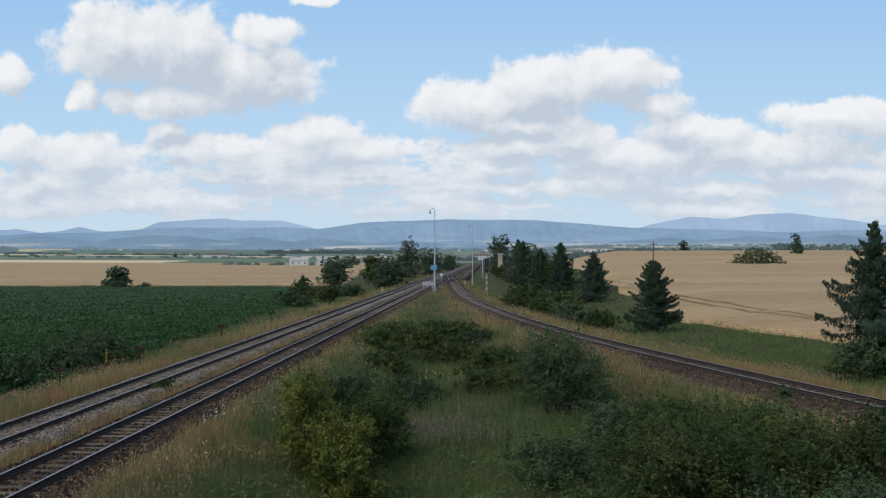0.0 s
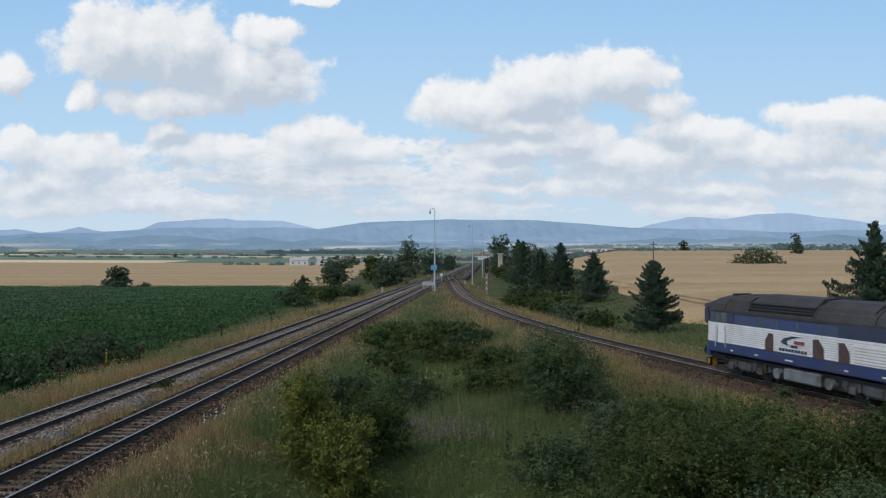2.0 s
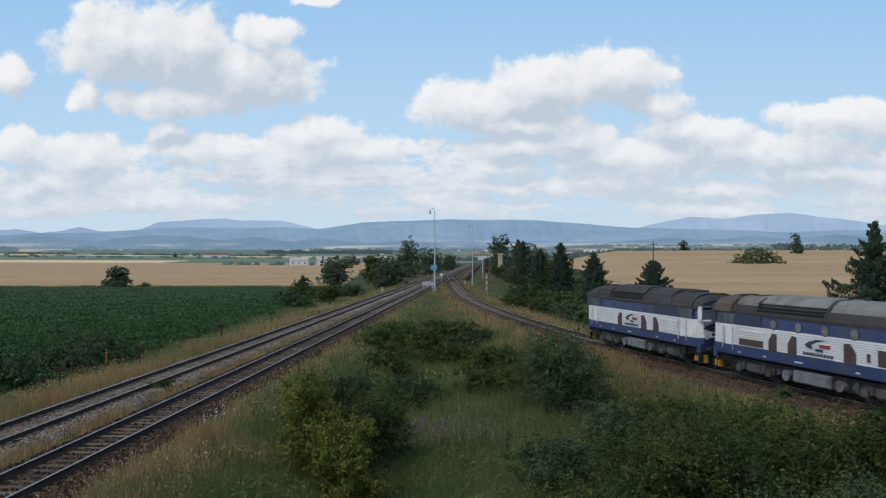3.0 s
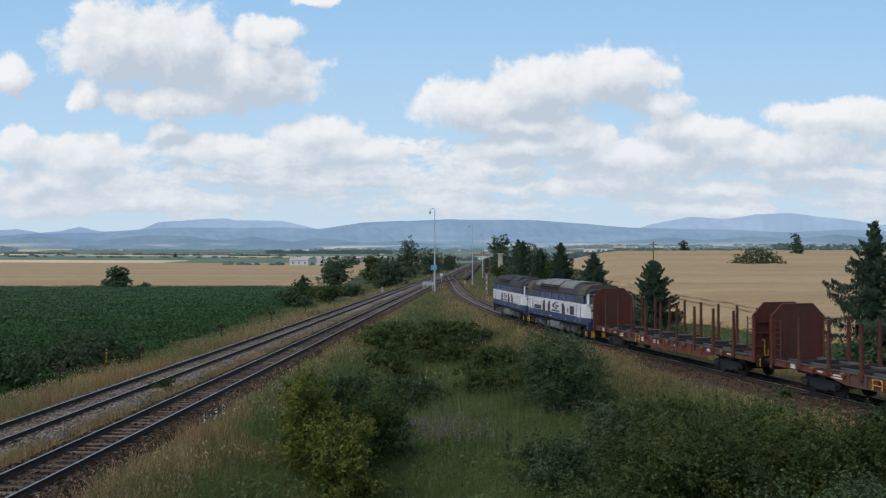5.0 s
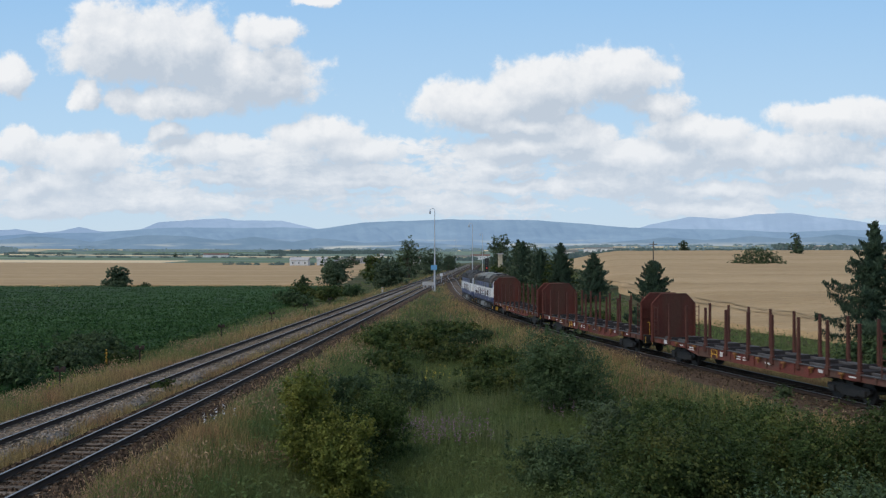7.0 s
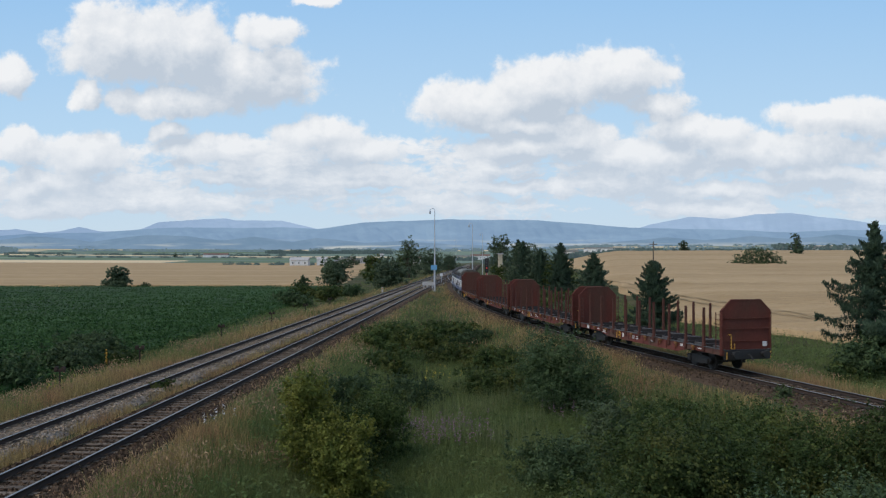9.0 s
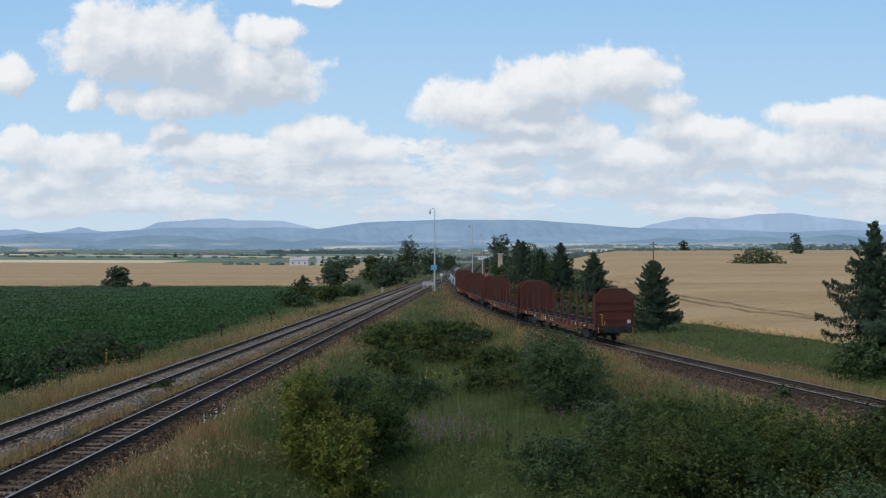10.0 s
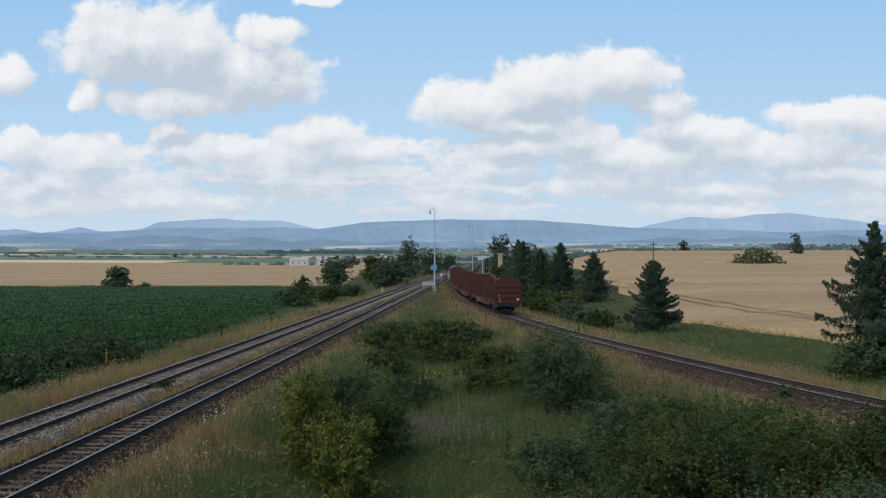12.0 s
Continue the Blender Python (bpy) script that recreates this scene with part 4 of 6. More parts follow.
def buffers(parent, end, hl, z=1.06):
    for s in (-1, 1):
        bm = rod(bmesh.new(), (s * 0.875, end * (hl - 0.62), z), (s * 0.875, end * (hl - 0.3), z), 0.13, 0.11, 12)
        rod(bm, (s * 0.875, end * (hl - 0.3), z), (s * 0.875, end * (hl - 0.05), z), 0.085, sides=10)
        rod(bm, (s * 0.875, end * (hl - 0.06), z), (s * 0.875, end * hl, z), 0.23, 0.21, 16)
        part("buffer", bm, M["black"], parent, "black round buffer")
    bm = rod(bmesh.new(), (0, end * (hl - 0.7), z), (0, end * (hl - 0.2), z - 0.05), 0.05)
    rod(bm, (0, end * (hl - 0.2), z - 0.05), (0, end * (hl + 0.05), z - 0.25), 0.04)
    part("coupling", bm, M["black"], parent, "black screw coupling")


def ribbon(outline, x0, x1):
    return prism(bmesh.new(), outline, x0, x1, "x")


def locomotive(label, light_roof):
    root = thing("locomotive", label, "locomotive", group="train")
    L = 8.25
    part("lower_band", loft([(1.14, 1.40, 7.62), (1.2, 1.46, 7.66), (1.7, 1.47, 7.68)]), M["blue_paint"], root, "blue lower body band")
    part("white_band", loft([(1.7, 1.465, 7.66), (2.72, 1.465, 7.62)]), M["white_paint"], root, "white body band")
    part("upper_band", loft([(2.72, 1.46, 7.60), (3.3, 1.42, 7.38)]), M["blue_paint"], root, "blue upper body band")
    roof = part("roof", loft([(3.27, 1.46, 7.62), (3.4, 1.46, 7.68), (3.72, 1.33, 7.5), (3.98, 1.02, 7.2), (4.12, 0.62, 6.9), (4.16, 0.3, 6.6)], 0.3), M["roof_grey"], root, "weathered grey curved roof", smooth=False)
    # raised roof hatches
    for y0, y1, mat, top in ((-4.4, -1.2, "roof_light" if light_roof else "roof_grey", 4.3), (-0.9, 3.6, "roof_light" if light_roof else "roof_grey", 4.34), (3.9, 5.6, "roof_light" if light_roof else "roof_grey", 4.24)):
        prof = [(-1.3, 3.7), (-1.2, 3.95), (-0.8, top - 0.06), (0, top), (0.8, top - 0.06), (1.2, 3.95), (1.3, 3.7)]
        part("roof_hatch", prism(bmesh.new(), prof, y0, y1), M[mat], root, "removable roof hatch")
    if light_roof:
        for e in (-1, 1):
            prof = [(-1.48, 3.36), (-1.36, 3.75), (-1.04, 4.04), (0, 4.2), (1.04, 4.04), (1.36, 3.75), (1.48, 3.36)]
            part("cab_roof", prism(bmesh.new(), prof, min(e * 5.9, e * 7.35), max(e * 5.9, e * 7.35)), M["roof_brown"], root, "rusty brown cab roof")
    for y in (-0.95, -2.0):
        part("exhaust", rod(bmesh.new(), (0, y, 4.2), (0, y, 4.44), 0.15, 0.13, 12), M["black"], root, "sooty exhaust stack")
    for y in (-5.2, 4.9):
        part("roof_box", box(bmesh.new(), -0.55, 0.55, y - 0.35, y + 0.35, 4.05, 4.26, 0.04), M["roof_grey"], root, "low ventilator box")
    for y in (-7.0, -4.6, -1.05, 3.75, 5.8):
        seam = [(-1.475, 3.38), (-1.34, 3.73), (-1.03, 3.99), (-0.63, 4.13), (0.63, 4.13), (1.03, 3.99), (1.34, 3.73), (1.475, 3.38)]
        part("roof_seam", prism(bmesh.new(), [(1.006 * a, b + 0.012) for a, b in seam], y - 0.03, y + 0.03), M["black"], roof, "raised roof seam")
    part("roof_horn", box(bmesh.new(), -0.5, 0.5, 6.2, 6.5, 4.1, 4.25, 0.03), M["black"], root)
    for s in (-1, 1):
        # louvres along the roof's edge
        for i in range(3):
            z = 3.56 + 0.14 * i
            x = 1.43 - 0.07 * i
            part("louvre", box(bmesh.new(), min(s * (x - 0.06), s * (x + 0.05)), max(s * (x - 0.06), s * (x + 0.05)), -0.9, 3.8, z, z + 0.07, 0.01), M["black"], roof, "black roof louvre")
        # grey strips that paint the shade lines of pressed ribs on the white band
        for i in range(9):
            z = 1.8 + 0.1 * i
            flat(root, "groove", M["groove"], s, -5.6, 5.6, z, z + 0.022, 1.465, 0.008)
        # cab sides
        for e in (-1, 1):
            y0, y1 = sorted((e * 5.75, e * 6.35))
            flat(root, "cab_door", M["white_paint"], s, y0, y1, 1.68, 2.6, 1.468, 0.018, "white cab door")
            flat(root, "door_seam", M["under_grey"], s, e * 5.72 - 0.015, e * 5.72 + 0.015, 1.66, 2.6, 1.468, 0.022)
            flat(root, "door_seam", M["under_grey"], s, e * 6.40 - 0.015, e * 6.40 + 0.015, 1.66, 2.6, 1.468, 0.022)
            part("handrail", rod(bmesh.new(), (s * 1.53, e * 6.5, 1.45), (s * 1.53, e * 6.5, 2.6), 0.018, sides=6), M["steel_grey"], root, "steel handrail")
            part("handrail", rod(bmesh.new(), (s * 1.53, e * 5.62, 1.45), (s * 1.53, e * 5.62, 2.6), 0.018, sides=6), M["steel_grey"], root, "steel handrail")
            ya, yb = sorted((e * ((2.5 if e < 0 else 5.0) if not light_roof else (5.0 if e < 0 else 3.4)), e * 7.1))
            flat(root, "cab_panel", M["dark_blue"], s, ya, yb, 2.73, 3.28, 1.43, 0.04, "dark blue cab side panel")
            for q0, q1 in ((5.6, 6.05), (6.13, 6.55), (6.64, 7.02)):
                a, b = sorted((e * q0, e * q1))
                flat(root, "cab_window", M["cab_glass"], s, a, b, 2.76, 3.24, 1.46, 0.022, "dark cab side window", 0.01)
            # steps below the door
            bm = bmesh.new()
            for z in (0.42, 0.68, 0.94):
                box(bm, min(s * 1.2, s * 1.5), max(s * 1.2, s * 1.5), e * 6.05 - 0.28, e * 6.05 + 0.28, z, z + 0.03)
            for q in (-0.28, 0.28):
                box(bm, min(s * 1.44, s * 1.48), max(s * 1.44, s * 1.48), e * 6.05 + q - 0.02, e * 6.05 + q + 0.02, 0.4, 1.2)
            part("steps", bm, M["black"], root, "black steel steps with light edges")
        if light_roof:
            for i in range(4):
                y = -2.8 + 1.75 * i
                bm = rod(bmesh.new(), (s * 1.43, y, 2.95), (s * 1.475, y, 2.95), 0.27, sides=20)
                w = part("porthole", bm, M["blue_paint"], root, "round porthole window")
                # opaque pale roof grey paints the pane's reflection
                part("pane", rod(bmesh.new(), (s * 1.47, y, 2.95), (s * 1.482, y, 2.95), 0.21, sides=20), M["roof_light"], w)
        else:
            for i in range(5):
                y = -2.9 + 1.5 * i
                flat(root, "side_window", M["cab_glass"], s, y - 0.09, y + 0.09, 2.84, 3.16, 1.43, 0.03, "narrow grey side window", 0.01)
        # grilles, plates and lettering bars on the white band
        shapes = ((1.8, 2.4, 1), (-1.65, -0.95, -1), (-3.2, -2.55, -1)) if not light_roof else ((2.2, 2.8, 1), (0.8, 1.4, 1), (-2.9, -2.2, -1))
        for y0, y1, d in shapes:
            out = [(y0, 1.67), (y1, 1.67), (y1, 2.5 if d < 0 else 2.15), ((y0 + y1) / 2, 2.54), (y0, 2.15 if d < 0 else 2.5)]
            part("air_intake", ribbon(out, s * 1.47, s * 1.492), M["grille"], root, "dark brown side grille")
        gy = (-5.4, -3.4) if not light_roof else (3.1, 5.2)
        frame_ = flat(root, "vent_panel", M["white_paint"], s, gy[0], gy[1], 1.7, 2.52, 1.478, 0.015, "slatted ventilation panel")
        for i in range(6):
            z = 1.75 + 0.125 * i
            flat(frame_, "slat", M["grille"] if light_roof and i < 3 else M["concrete"], s, gy[0] + 0.05, gy[1] - 0.05, z, z + 0.055, 1.492, 0.014)
        if light_roof:
            flat(root, "vent_grille", M["grille"], s, 3.2, 5.1, 1.74, 2.08, 1.506, 0.006, "dark lower ventilation grille")
            flat(root, "vent_grille", M["grille"], s, -5.0, -4.1, 1.76, 2.42, 1.478, 0.015, "dark square grille")
            flat(root, "hatch", M["grille"], s, -3.7, -3.5, 1.86, 2.22, 1.478, 0.012)
        cy = 0.4 if not light_roof else -0.6
        sweep_shape = [(cy + 0.85, 2.2), (cy + 0.6, 2.38), (cy + 0.1, 2.5), (cy - 0.65, 2.54), (cy + 0.1, 2.4), (cy + 0.42, 2.26), (cy + 0.3, 2.05), (cy + 0.6, 2.1)]
        part("emblem", ribbon(sweep_shape, s * 1.484, s * 1.496), M["dark_blue"], root, "dark blue swoosh emblem")
        flat(root, "name_plate", M["logo_red"], s, cy - 0.8, cy - 0.1, 2.16, 2.32, 1.484, 0.012, "dark red plate")
        flat(root, "name_plate", M["dark_blue"], s, cy - 0.35, cy + 0.15, 1.98, 2.1, 1.484, 0.012, "small dark plate")
        for q in range(9):
            y1 = cy + 0.95 - 0.22 * q
            flat(root, "lettering_bar", M["dark_blue"], s, y1 - 0.16, y1, 1.77, 1.9, 1.484, 0.01)
        for q in (-5.2, -3.1, 0.4, 3.0, 5.0):
            flat(root, "marking_bar", M["marking"], s, q, q + (0.55 if q == 0.4 else 0.22), 1.32, 1.39, 1.472, 0.01)
        # tank and boxes under the frame
        part("fuel_tank" if s < 0 else "battery_box", box(bmesh.new(), min(s * 0.7, s * 1.36), max(s * 0.7, s * 1.36), -1.25, 1.25, 0.38, 0.96, 0.06), M["under_grey"], root, "grey box under the frame")
        part("air_tank", rod(bmesh.new(), (s * 0.9, -1.75, 0.62), (s * 1.34, -1.75, 0.62), 0.26, sides=16), M["under_grey"], root, "round grey air tank")
        part("air_tank", rod(bmesh.new(), (s * 0.9, 1.75, 0.62), (s * 1.34, 1.75, 0.62), 0.26, sides=16), M["under_grey"], root, "round grey air tank")
    part("underframe", box(bmesh.new(), -1.1, 1.1, -7.5, 7.5, 0.72, 1.0), M["black"], root)
    for e in (-1, 1):
        loco_bogie(root, e * 4.3)
        buffers(root, e, L)
        # windscreen goggles
        for s in (-1, 1):
            x0, x1 = sorted((s * 0.04, s * 1.36))
            bm = bmesh.new()
            ya, yb = e * 7.42, e * 7.80
            y0, y1 = sorted((ya, yb))
            for a, b, c, d in ((x0 + 0.05, x1 - 0.05, 2.58, 2.69), (x0 + 0.05, x1 - 0.05, 3.40, 3.51), (x0, x0 + 0.1, 2.65, 3.44), (x1 - 0.1, x1, 2.65, 3.44)):
                box(bm, a, b, y0, y1, c, d, 0.035)
            g = part("windscreen_frame", bm, M["white_paint"] if e < 0 else M["dark_blue"], root, "thick white windscreen frame" if e < 0 else "dark windscreen frame")
            a, b = sorted((e * 7.5, e * 7.6))
            part("windscreen", box(bmesh.new(), x0 + 0.09, x1 - 0.09, a, b, 2.67, 3.42), M["screen"], g, "windscreen with a pale sky reflection in its colour")
            part("headlight", rod(bmesh.new(), (s * 0.95, e * 7.6, 1.75), (s * 0.95, e * 7.72, 1.75), 0.13, 0.13, 14), M["steel_grey"], root, "round headlight")
        y0, y1 = sorted((e * 7.3, e * 7.86))
        part("visor", prism(bmesh.new(), [(-1.38, 3.5), (1.38, 3.5), (1.2, 3.66), (0.7, 3.8), (-0.7, 3.8), (-1.2, 3.66)], y0, y1), M["roof_grey"], root, "dark visor over the windscreens")
        y0, y1 = sorted((e * 7.62, e * 7.67))
        part("end_emblem", prism(bmesh.new(), [(-1.12, 2.22), (-0.95, 2.38), (-0.5, 2.5), (0.75, 2.53), (0.25, 2.36), (-0.2, 2.18), (-0.35, 2.0), (-0.75, 2.08)], y0, y1), M["dark_blue"], root, "dark blue swoosh emblem")
        for q in range(4):
            part("lettering_bar", box(bmesh.new(), -0.6 + 0.3 * q, -0.36 + 0.3 * q, y0, y1, 1.8, 1.96), M["dark_blue"], root)
        y0, y1 = sorted((e * 7.45, e * 7.6))
        part("buffer_beam", box(bmesh.new(), -1.35, 1.35, min(e * 7.3, e * 7.66), max(e * 7.3, e * 7.66), 0.88, 1.4, 0.04), M["blue_paint"], root, "blue buffer beam")
        for q in range(10):
            part("stripe", box(bmesh.new(), -1.35 + 0.27 * q, -1.08 + 0.27 * q, y0, y1, 0.3, 0.76), M["safety_yellow"] if q % 3 == 1 else M["black"], root, "yellow plough stripe" if q % 3 == 1 else "black plough stripe")
        for s in (-1, 1):
            for q in range(2 if e < 0 or light_roof else 1):
                a, b = sorted((e * (7.42 - 0.24 * q), e * (7.42 - 0.24 * q - 0.09)))
                flat(root, "stripe", M["safety_yellow"], s, a, b, 0.4, 0.72, 1.33, 0.02, "yellow plough stripe")
    return root


def wagon_bogie(parent, y):
    bm = bmesh.new()
    for s in (-1, 1):
        prism(bm, [(-1.3, 0.55), (-1.1, 0.38), (-0.6, 0.36), (-0.35, 0.26), (0.35, 0.26), (0.6, 0.36), (1.1, 0.38), (1.3, 0.55), (1.2, 0.68), (0.4, 0.74), (-0.4, 0.74), (-1.2, 0.68)], s * 0.96, s * 1.08, "x")
        for w in (-0.9, 0.9):
            box(bm, min(s * 1.06, s * 1.2), max(s * 1.06, s * 1.2), w - 0.16, w + 0.16, 0.32, 0.6, 0.03)
    box(bm, -1.0, 1.0, -0.25, 0.25, 0.4, 0.85)
    ob = part("bogie", bm, M["black"], parent, "black wagon bogie")
    ob.location = (0, y, 0)
    for w in (-0.9, 0.9):
        wheelset(ob, w, 0.46)
    return ob


def timber_wagon(label):
    root = thing("timber_wagon", label, "freight wagon", group="train")
    hl = 9.63
    for s in (-1, 1):
        sill = part("side_sill", ribbon([(-hl, 0.98), (-6.0, 0.98), (-4.6, 0.72), (4.6, 0.72), (6.0, 0.98), (hl, 0.98), (hl, 1.3), (-hl, 1.3)], s * 1.26, s * 1.36), M["wagon_frame"], root, "faded red side sill")
        part("sill_flange", box(bmesh.new(), min(s * 1.24, s * 1.42), max(s * 1.24, s * 1.42), -hl, hl, 1.27, 1.31), M["worn_edge"], sill, "grey worn deck edge")
        for i in range(18):
            y = -8.5 + i
            flat(sill, "sill_rib", M["wagon_frame"], s, y - 0.05, y + 0.05, 0.84 if abs(y) < 5 else 1.0, 1.26, 1.36, 0.06)
        for i in range(9):
            y = -7.6 + 1.9 * i
            bm = bmesh.new()
            prism(bm, [(y - 0.085, 1.0), (y + 0.085, 1.0), (y + 0.045, 3.42), (y - 0.045, 3.42)], s * 1.30, s * 1.42, "x")
            box(bm, min(s * 1.27, s * 1.45), max(s * 1.27, s * 1.45), y - 0.12, y + 0.12, 1.02, 1.4, 0.02)
            part("stake", bm, M["stake"], root, "rusty steel stake")
        for y, w, z0, z1 in ((7.9, 0.3, 1.02, 1.24), (6.1, 0.5, 1.08, 1.14), (5.0, 0.9, 1.05, 1.11), (4.9, 0.7, 0.94, 1.0), (2.2, 0.35, 0.9, 1.15), (0.2, 0.8, 1.05, 1.11), (0.2, 0.8, 0.93, 0.99), (-1.9, 0.55, 0.98, 1.06), (-5.4, 0.3, 1.06, 1.2), (-7.4, 0.4, 1.1, 1.16)):
            flat(sill, "marking_bar", M["marking"], s, y, y + w, z0, z1, 1.362, 0.008)
        # strap winches hanging from the sill
        for i in range(8):
            y = -6.65 + 1.9 * i
            bm = rod(bmesh.new(), (s * 1.47, y - 0.13, 1.2), (s * 1.47, y + 0.13, 1.2), 0.06, sides=8)
            box(bm, min(s * 1.42, s * 1.5), max(s * 1.42, s * 1.5), y - 0.02, y + 0.02, 0.98, 1.26)
            part("strap_winch", bm, M["winch"], sill, "dull orange strap winch")
        # brake handle frame
        bm = bmesh.new()
        for a, b in (((s * 1.45, 2.6, 0.78), (s * 1.45, 2.6, 1.2)), ((s * 1.45, 3.1, 0.78), (s * 1.45, 3.1, 1.2)), ((s * 1.45, 2.6, 0.98), (s * 1.45, 3.1, 0.98)), ((s * 1.45, 2.6, 1.2), (s * 1.45, 3.1, 1.2))):
            rod(bm, a, b, 0.025, sides=6)
        part("brake_handle", bm, M["safety_yellow"], root, "yellow brake handle frame")
        for e in (-1, 1):
            bm = bmesh.new()
            for q in (0, 0.42):
                rod(bm, (s * 1.4, e * (8.85 + q), 1.3), (s * 1.4, e * (8.85 + q), 3.25), 0.03, sides=6)
            for r in range(7):
                rod(bm, (s * 1.4, e * 8.85, 1.5 + 0.27 * r), (s * 1.4, e * 9.27, 1.5 + 0.27 * r), 0.018, sides=5)
            part("ladder", bm, M["stake"], root, "narrow steel ladder")
            part("grab_handle", rod(bmesh.new(), (s * 1.3, e * 9.75, 0.8), (s * 1.3, e * 9.75, 1.2), 0.018, sides=6), M["safety_yellow"], root, "yellow grab handle")
    part("deck", box(bmesh.new(), -1.26, 1.26, -hl, hl, 1.12, 1.24), M["deck"], root, "dark steel deck")
    for x in (-0.8, 0.8):
        part("deck_rail", box(bmesh.new(), x - 0.06, x + 0.06, -9.0, 9.0, 1.24, 1.36, 0.01), M["worn_edge"], root, "worn lengthwise deck rail")
    part("centre_beam", box(bmesh.new(), -0.35, 0.35, -9.0, 9.0, 0.7, 1.12), M["black"], root)
    for i in range(9):
        y = -7.6 + 1.9 * i
        part("bolster", prism(bmesh.new(), [(y - 0.12, 1.24), (y + 0.12, 1.24), (y + 0.06, 1.42), (y - 0.06, 1.42)], -1.2, 1.2, "x"), M["deck"], root, "dark load bolster")
    for e in (-1, 1):
        out = [(-1.5, 0.98), (1.5, 0.98), (1.5, 3.3), (0.88, 3.9), (-0.88, 3.9), (-1.5, 3.3)]
        y0, y1 = sorted((e * 9.42, e * 9.5))
        bulk = part("end_wall", prism(bmesh.new(), out, y0, y1), M["wagon_red"], root, "oxide-red end wall with clipped top corners")
        bm = bmesh.new()
        for x in (-1.44, -0.5, 0.5, 1.44):
            t = 3.84 if abs(x) < 0.8 else 3.28
            deep = 0.02 if abs(x) < 0.8 else 0.08
            box(bm, x - 0.04, x + 0.04, min(e * (9.418 - deep), e * 9.418), max(e * (9.418 - deep), e * 9.418), 1.0, t)
            if abs(x) > 0.8:
                box(bm, x - 0.04, x + 0.04, min(e * 9.502, e * 9.57), max(e * 9.502, e * 9.57), 1.0, t)
        for z in (1.75, 2.4, 2.95):
            a, b = sorted((e * 9.502, e * 9.56))
            box(bm, -1.38, 1.38, a, b, z - 0.025, z + 0.025)
        for p, q in (((-1.5, 3.3), (-0.88, 3.9)), ((-0.88, 3.9), (0.88, 3.9)), ((0.88, 3.9), (1.5, 3.3))):
            rod(bm, (p[0], e * 9.46, p[1]), (q[0], e * 9.46, q[1]), 0.06, sides=6)
        part("wall_rib", bm, M["wagon_red"], bulk)
        bm = bmesh.new()
        a = e * 9.68
        rod(bm, (-1.0, a, 1.35), (-1.0, a, 2.1), 0.018, sides=6), rod(bm, (-1.0, a, 2.1), (-1.15, a, 2.1), 0.018, sides=6), rod(bm, (-1.0, a, 1.35), (-0.8, a, 1.35), 0.018, sides=6), rod(bm, (-0.8, a, 1.35), (-0.8, a, 1.65), 0.018, sides=6)
        part("grab_handle", bm, M["safety_yellow"], root, "bent yellow grab handle")
        part("end_beam", box(bmesh.new(), -1.36, 1.36, min(e * 9.5, e * 9.66), max(e * 9.5, e * 9.66), 0.78, 1.3, 0.02), M["black"], root, "dark end beam")
        part("marking_bar", box(bmesh.new(), 0.95, 1.2, min(e * 9.56, e * 9.575), max(e * 9.56, e * 9.575), 1.45, 1.7), M["marking"], root, "white tail plate")
        wagon_bogie(root, e * 6.6)
        buffers(root, e, 10.08)
    return root


loco_a = locomotive("white and blue diesel locomotive with a dark grey roof", False)
loco_b = locomotive("white and blue diesel locomotive with a light grey rusty roof", True)
wagons = [timber_wagon("empty red timber wagon with rusty stakes and end walls")]
WAGON_WHEELS = [w for w in WHEELS if w[2] < 0.48]
for i in range(3):
    wagons.append(copy_thing(wagons[0], Matrix()))
TRAIN = [(loco_a, 8.25, 4.3), (loco_b, 8.25, 4.3)] + [(w, 10.1, 6.6) for w in wagons]
TRAIN_START, TRAIN_SPEED = 224.5, 15.84


# ---- lineside ----
def light_mast(x, y, h, arm=1):
    root = thing("light_mast", "tall slender grey steel lighting mast with a lamp arm", "lamp post", pose(x, y, float(height(x, y)) - 0.05), "lighting masts")
    part("foot", box(bmesh.new(), -0.35, 0.35, -0.35, 0.35, 0, 0.3, 0.04), M["concrete"], root, "concrete foot")
    bm = rod(bmesh.new(), (0, 0, 0.3), (0, 0, h * 0.45), 0.16, 0.13, 12)
    rod(bm, (0, 0, h * 0.45), (0, 0, h), 0.11, 0.06, 10)
    part("pole", bm, M["steel_grey"], root, "galvanised pole")
    bm = bmesh.new()
    pts = [(0, 0, h), (-0.15 * arm, 0, h + 0.32), (-0.45 * arm, 0, h + 0.42), (-0.8 * arm, 0, h + 0.3), (-0.9 * arm, 0, h + 0.02)]
    for a, b in zip(pts, pts[1:]):
        rod(bm, a, b, 0.05, sides=8)
    part("lamp_arm", bm, M["steel_grey"], root)
    bm = rod(bmesh.new(), (-0.9 * arm, 0, h + 0.1), (-0.9 * arm, 0, h - 0.25), 0.08, 0.2, 12)
    rod(bm, (-0.9 * arm, 0, h - 0.25), (-0.9 * arm, 0, h - 0.6), 0.2, 0.12, 12)
    part("lamp_head", bm, M["steel_grey"], root, "grey lamp head")
    return root


light_mast(-1.6, 161, 15.6)
light_mast(7.5, 213, 15.3)
light_mast(14.2, 300, 15.6)
light_mast(7.0, 450, 15.6)
light_mast(27, 380, 15.6)
light_mast(30, 450, 15.6)


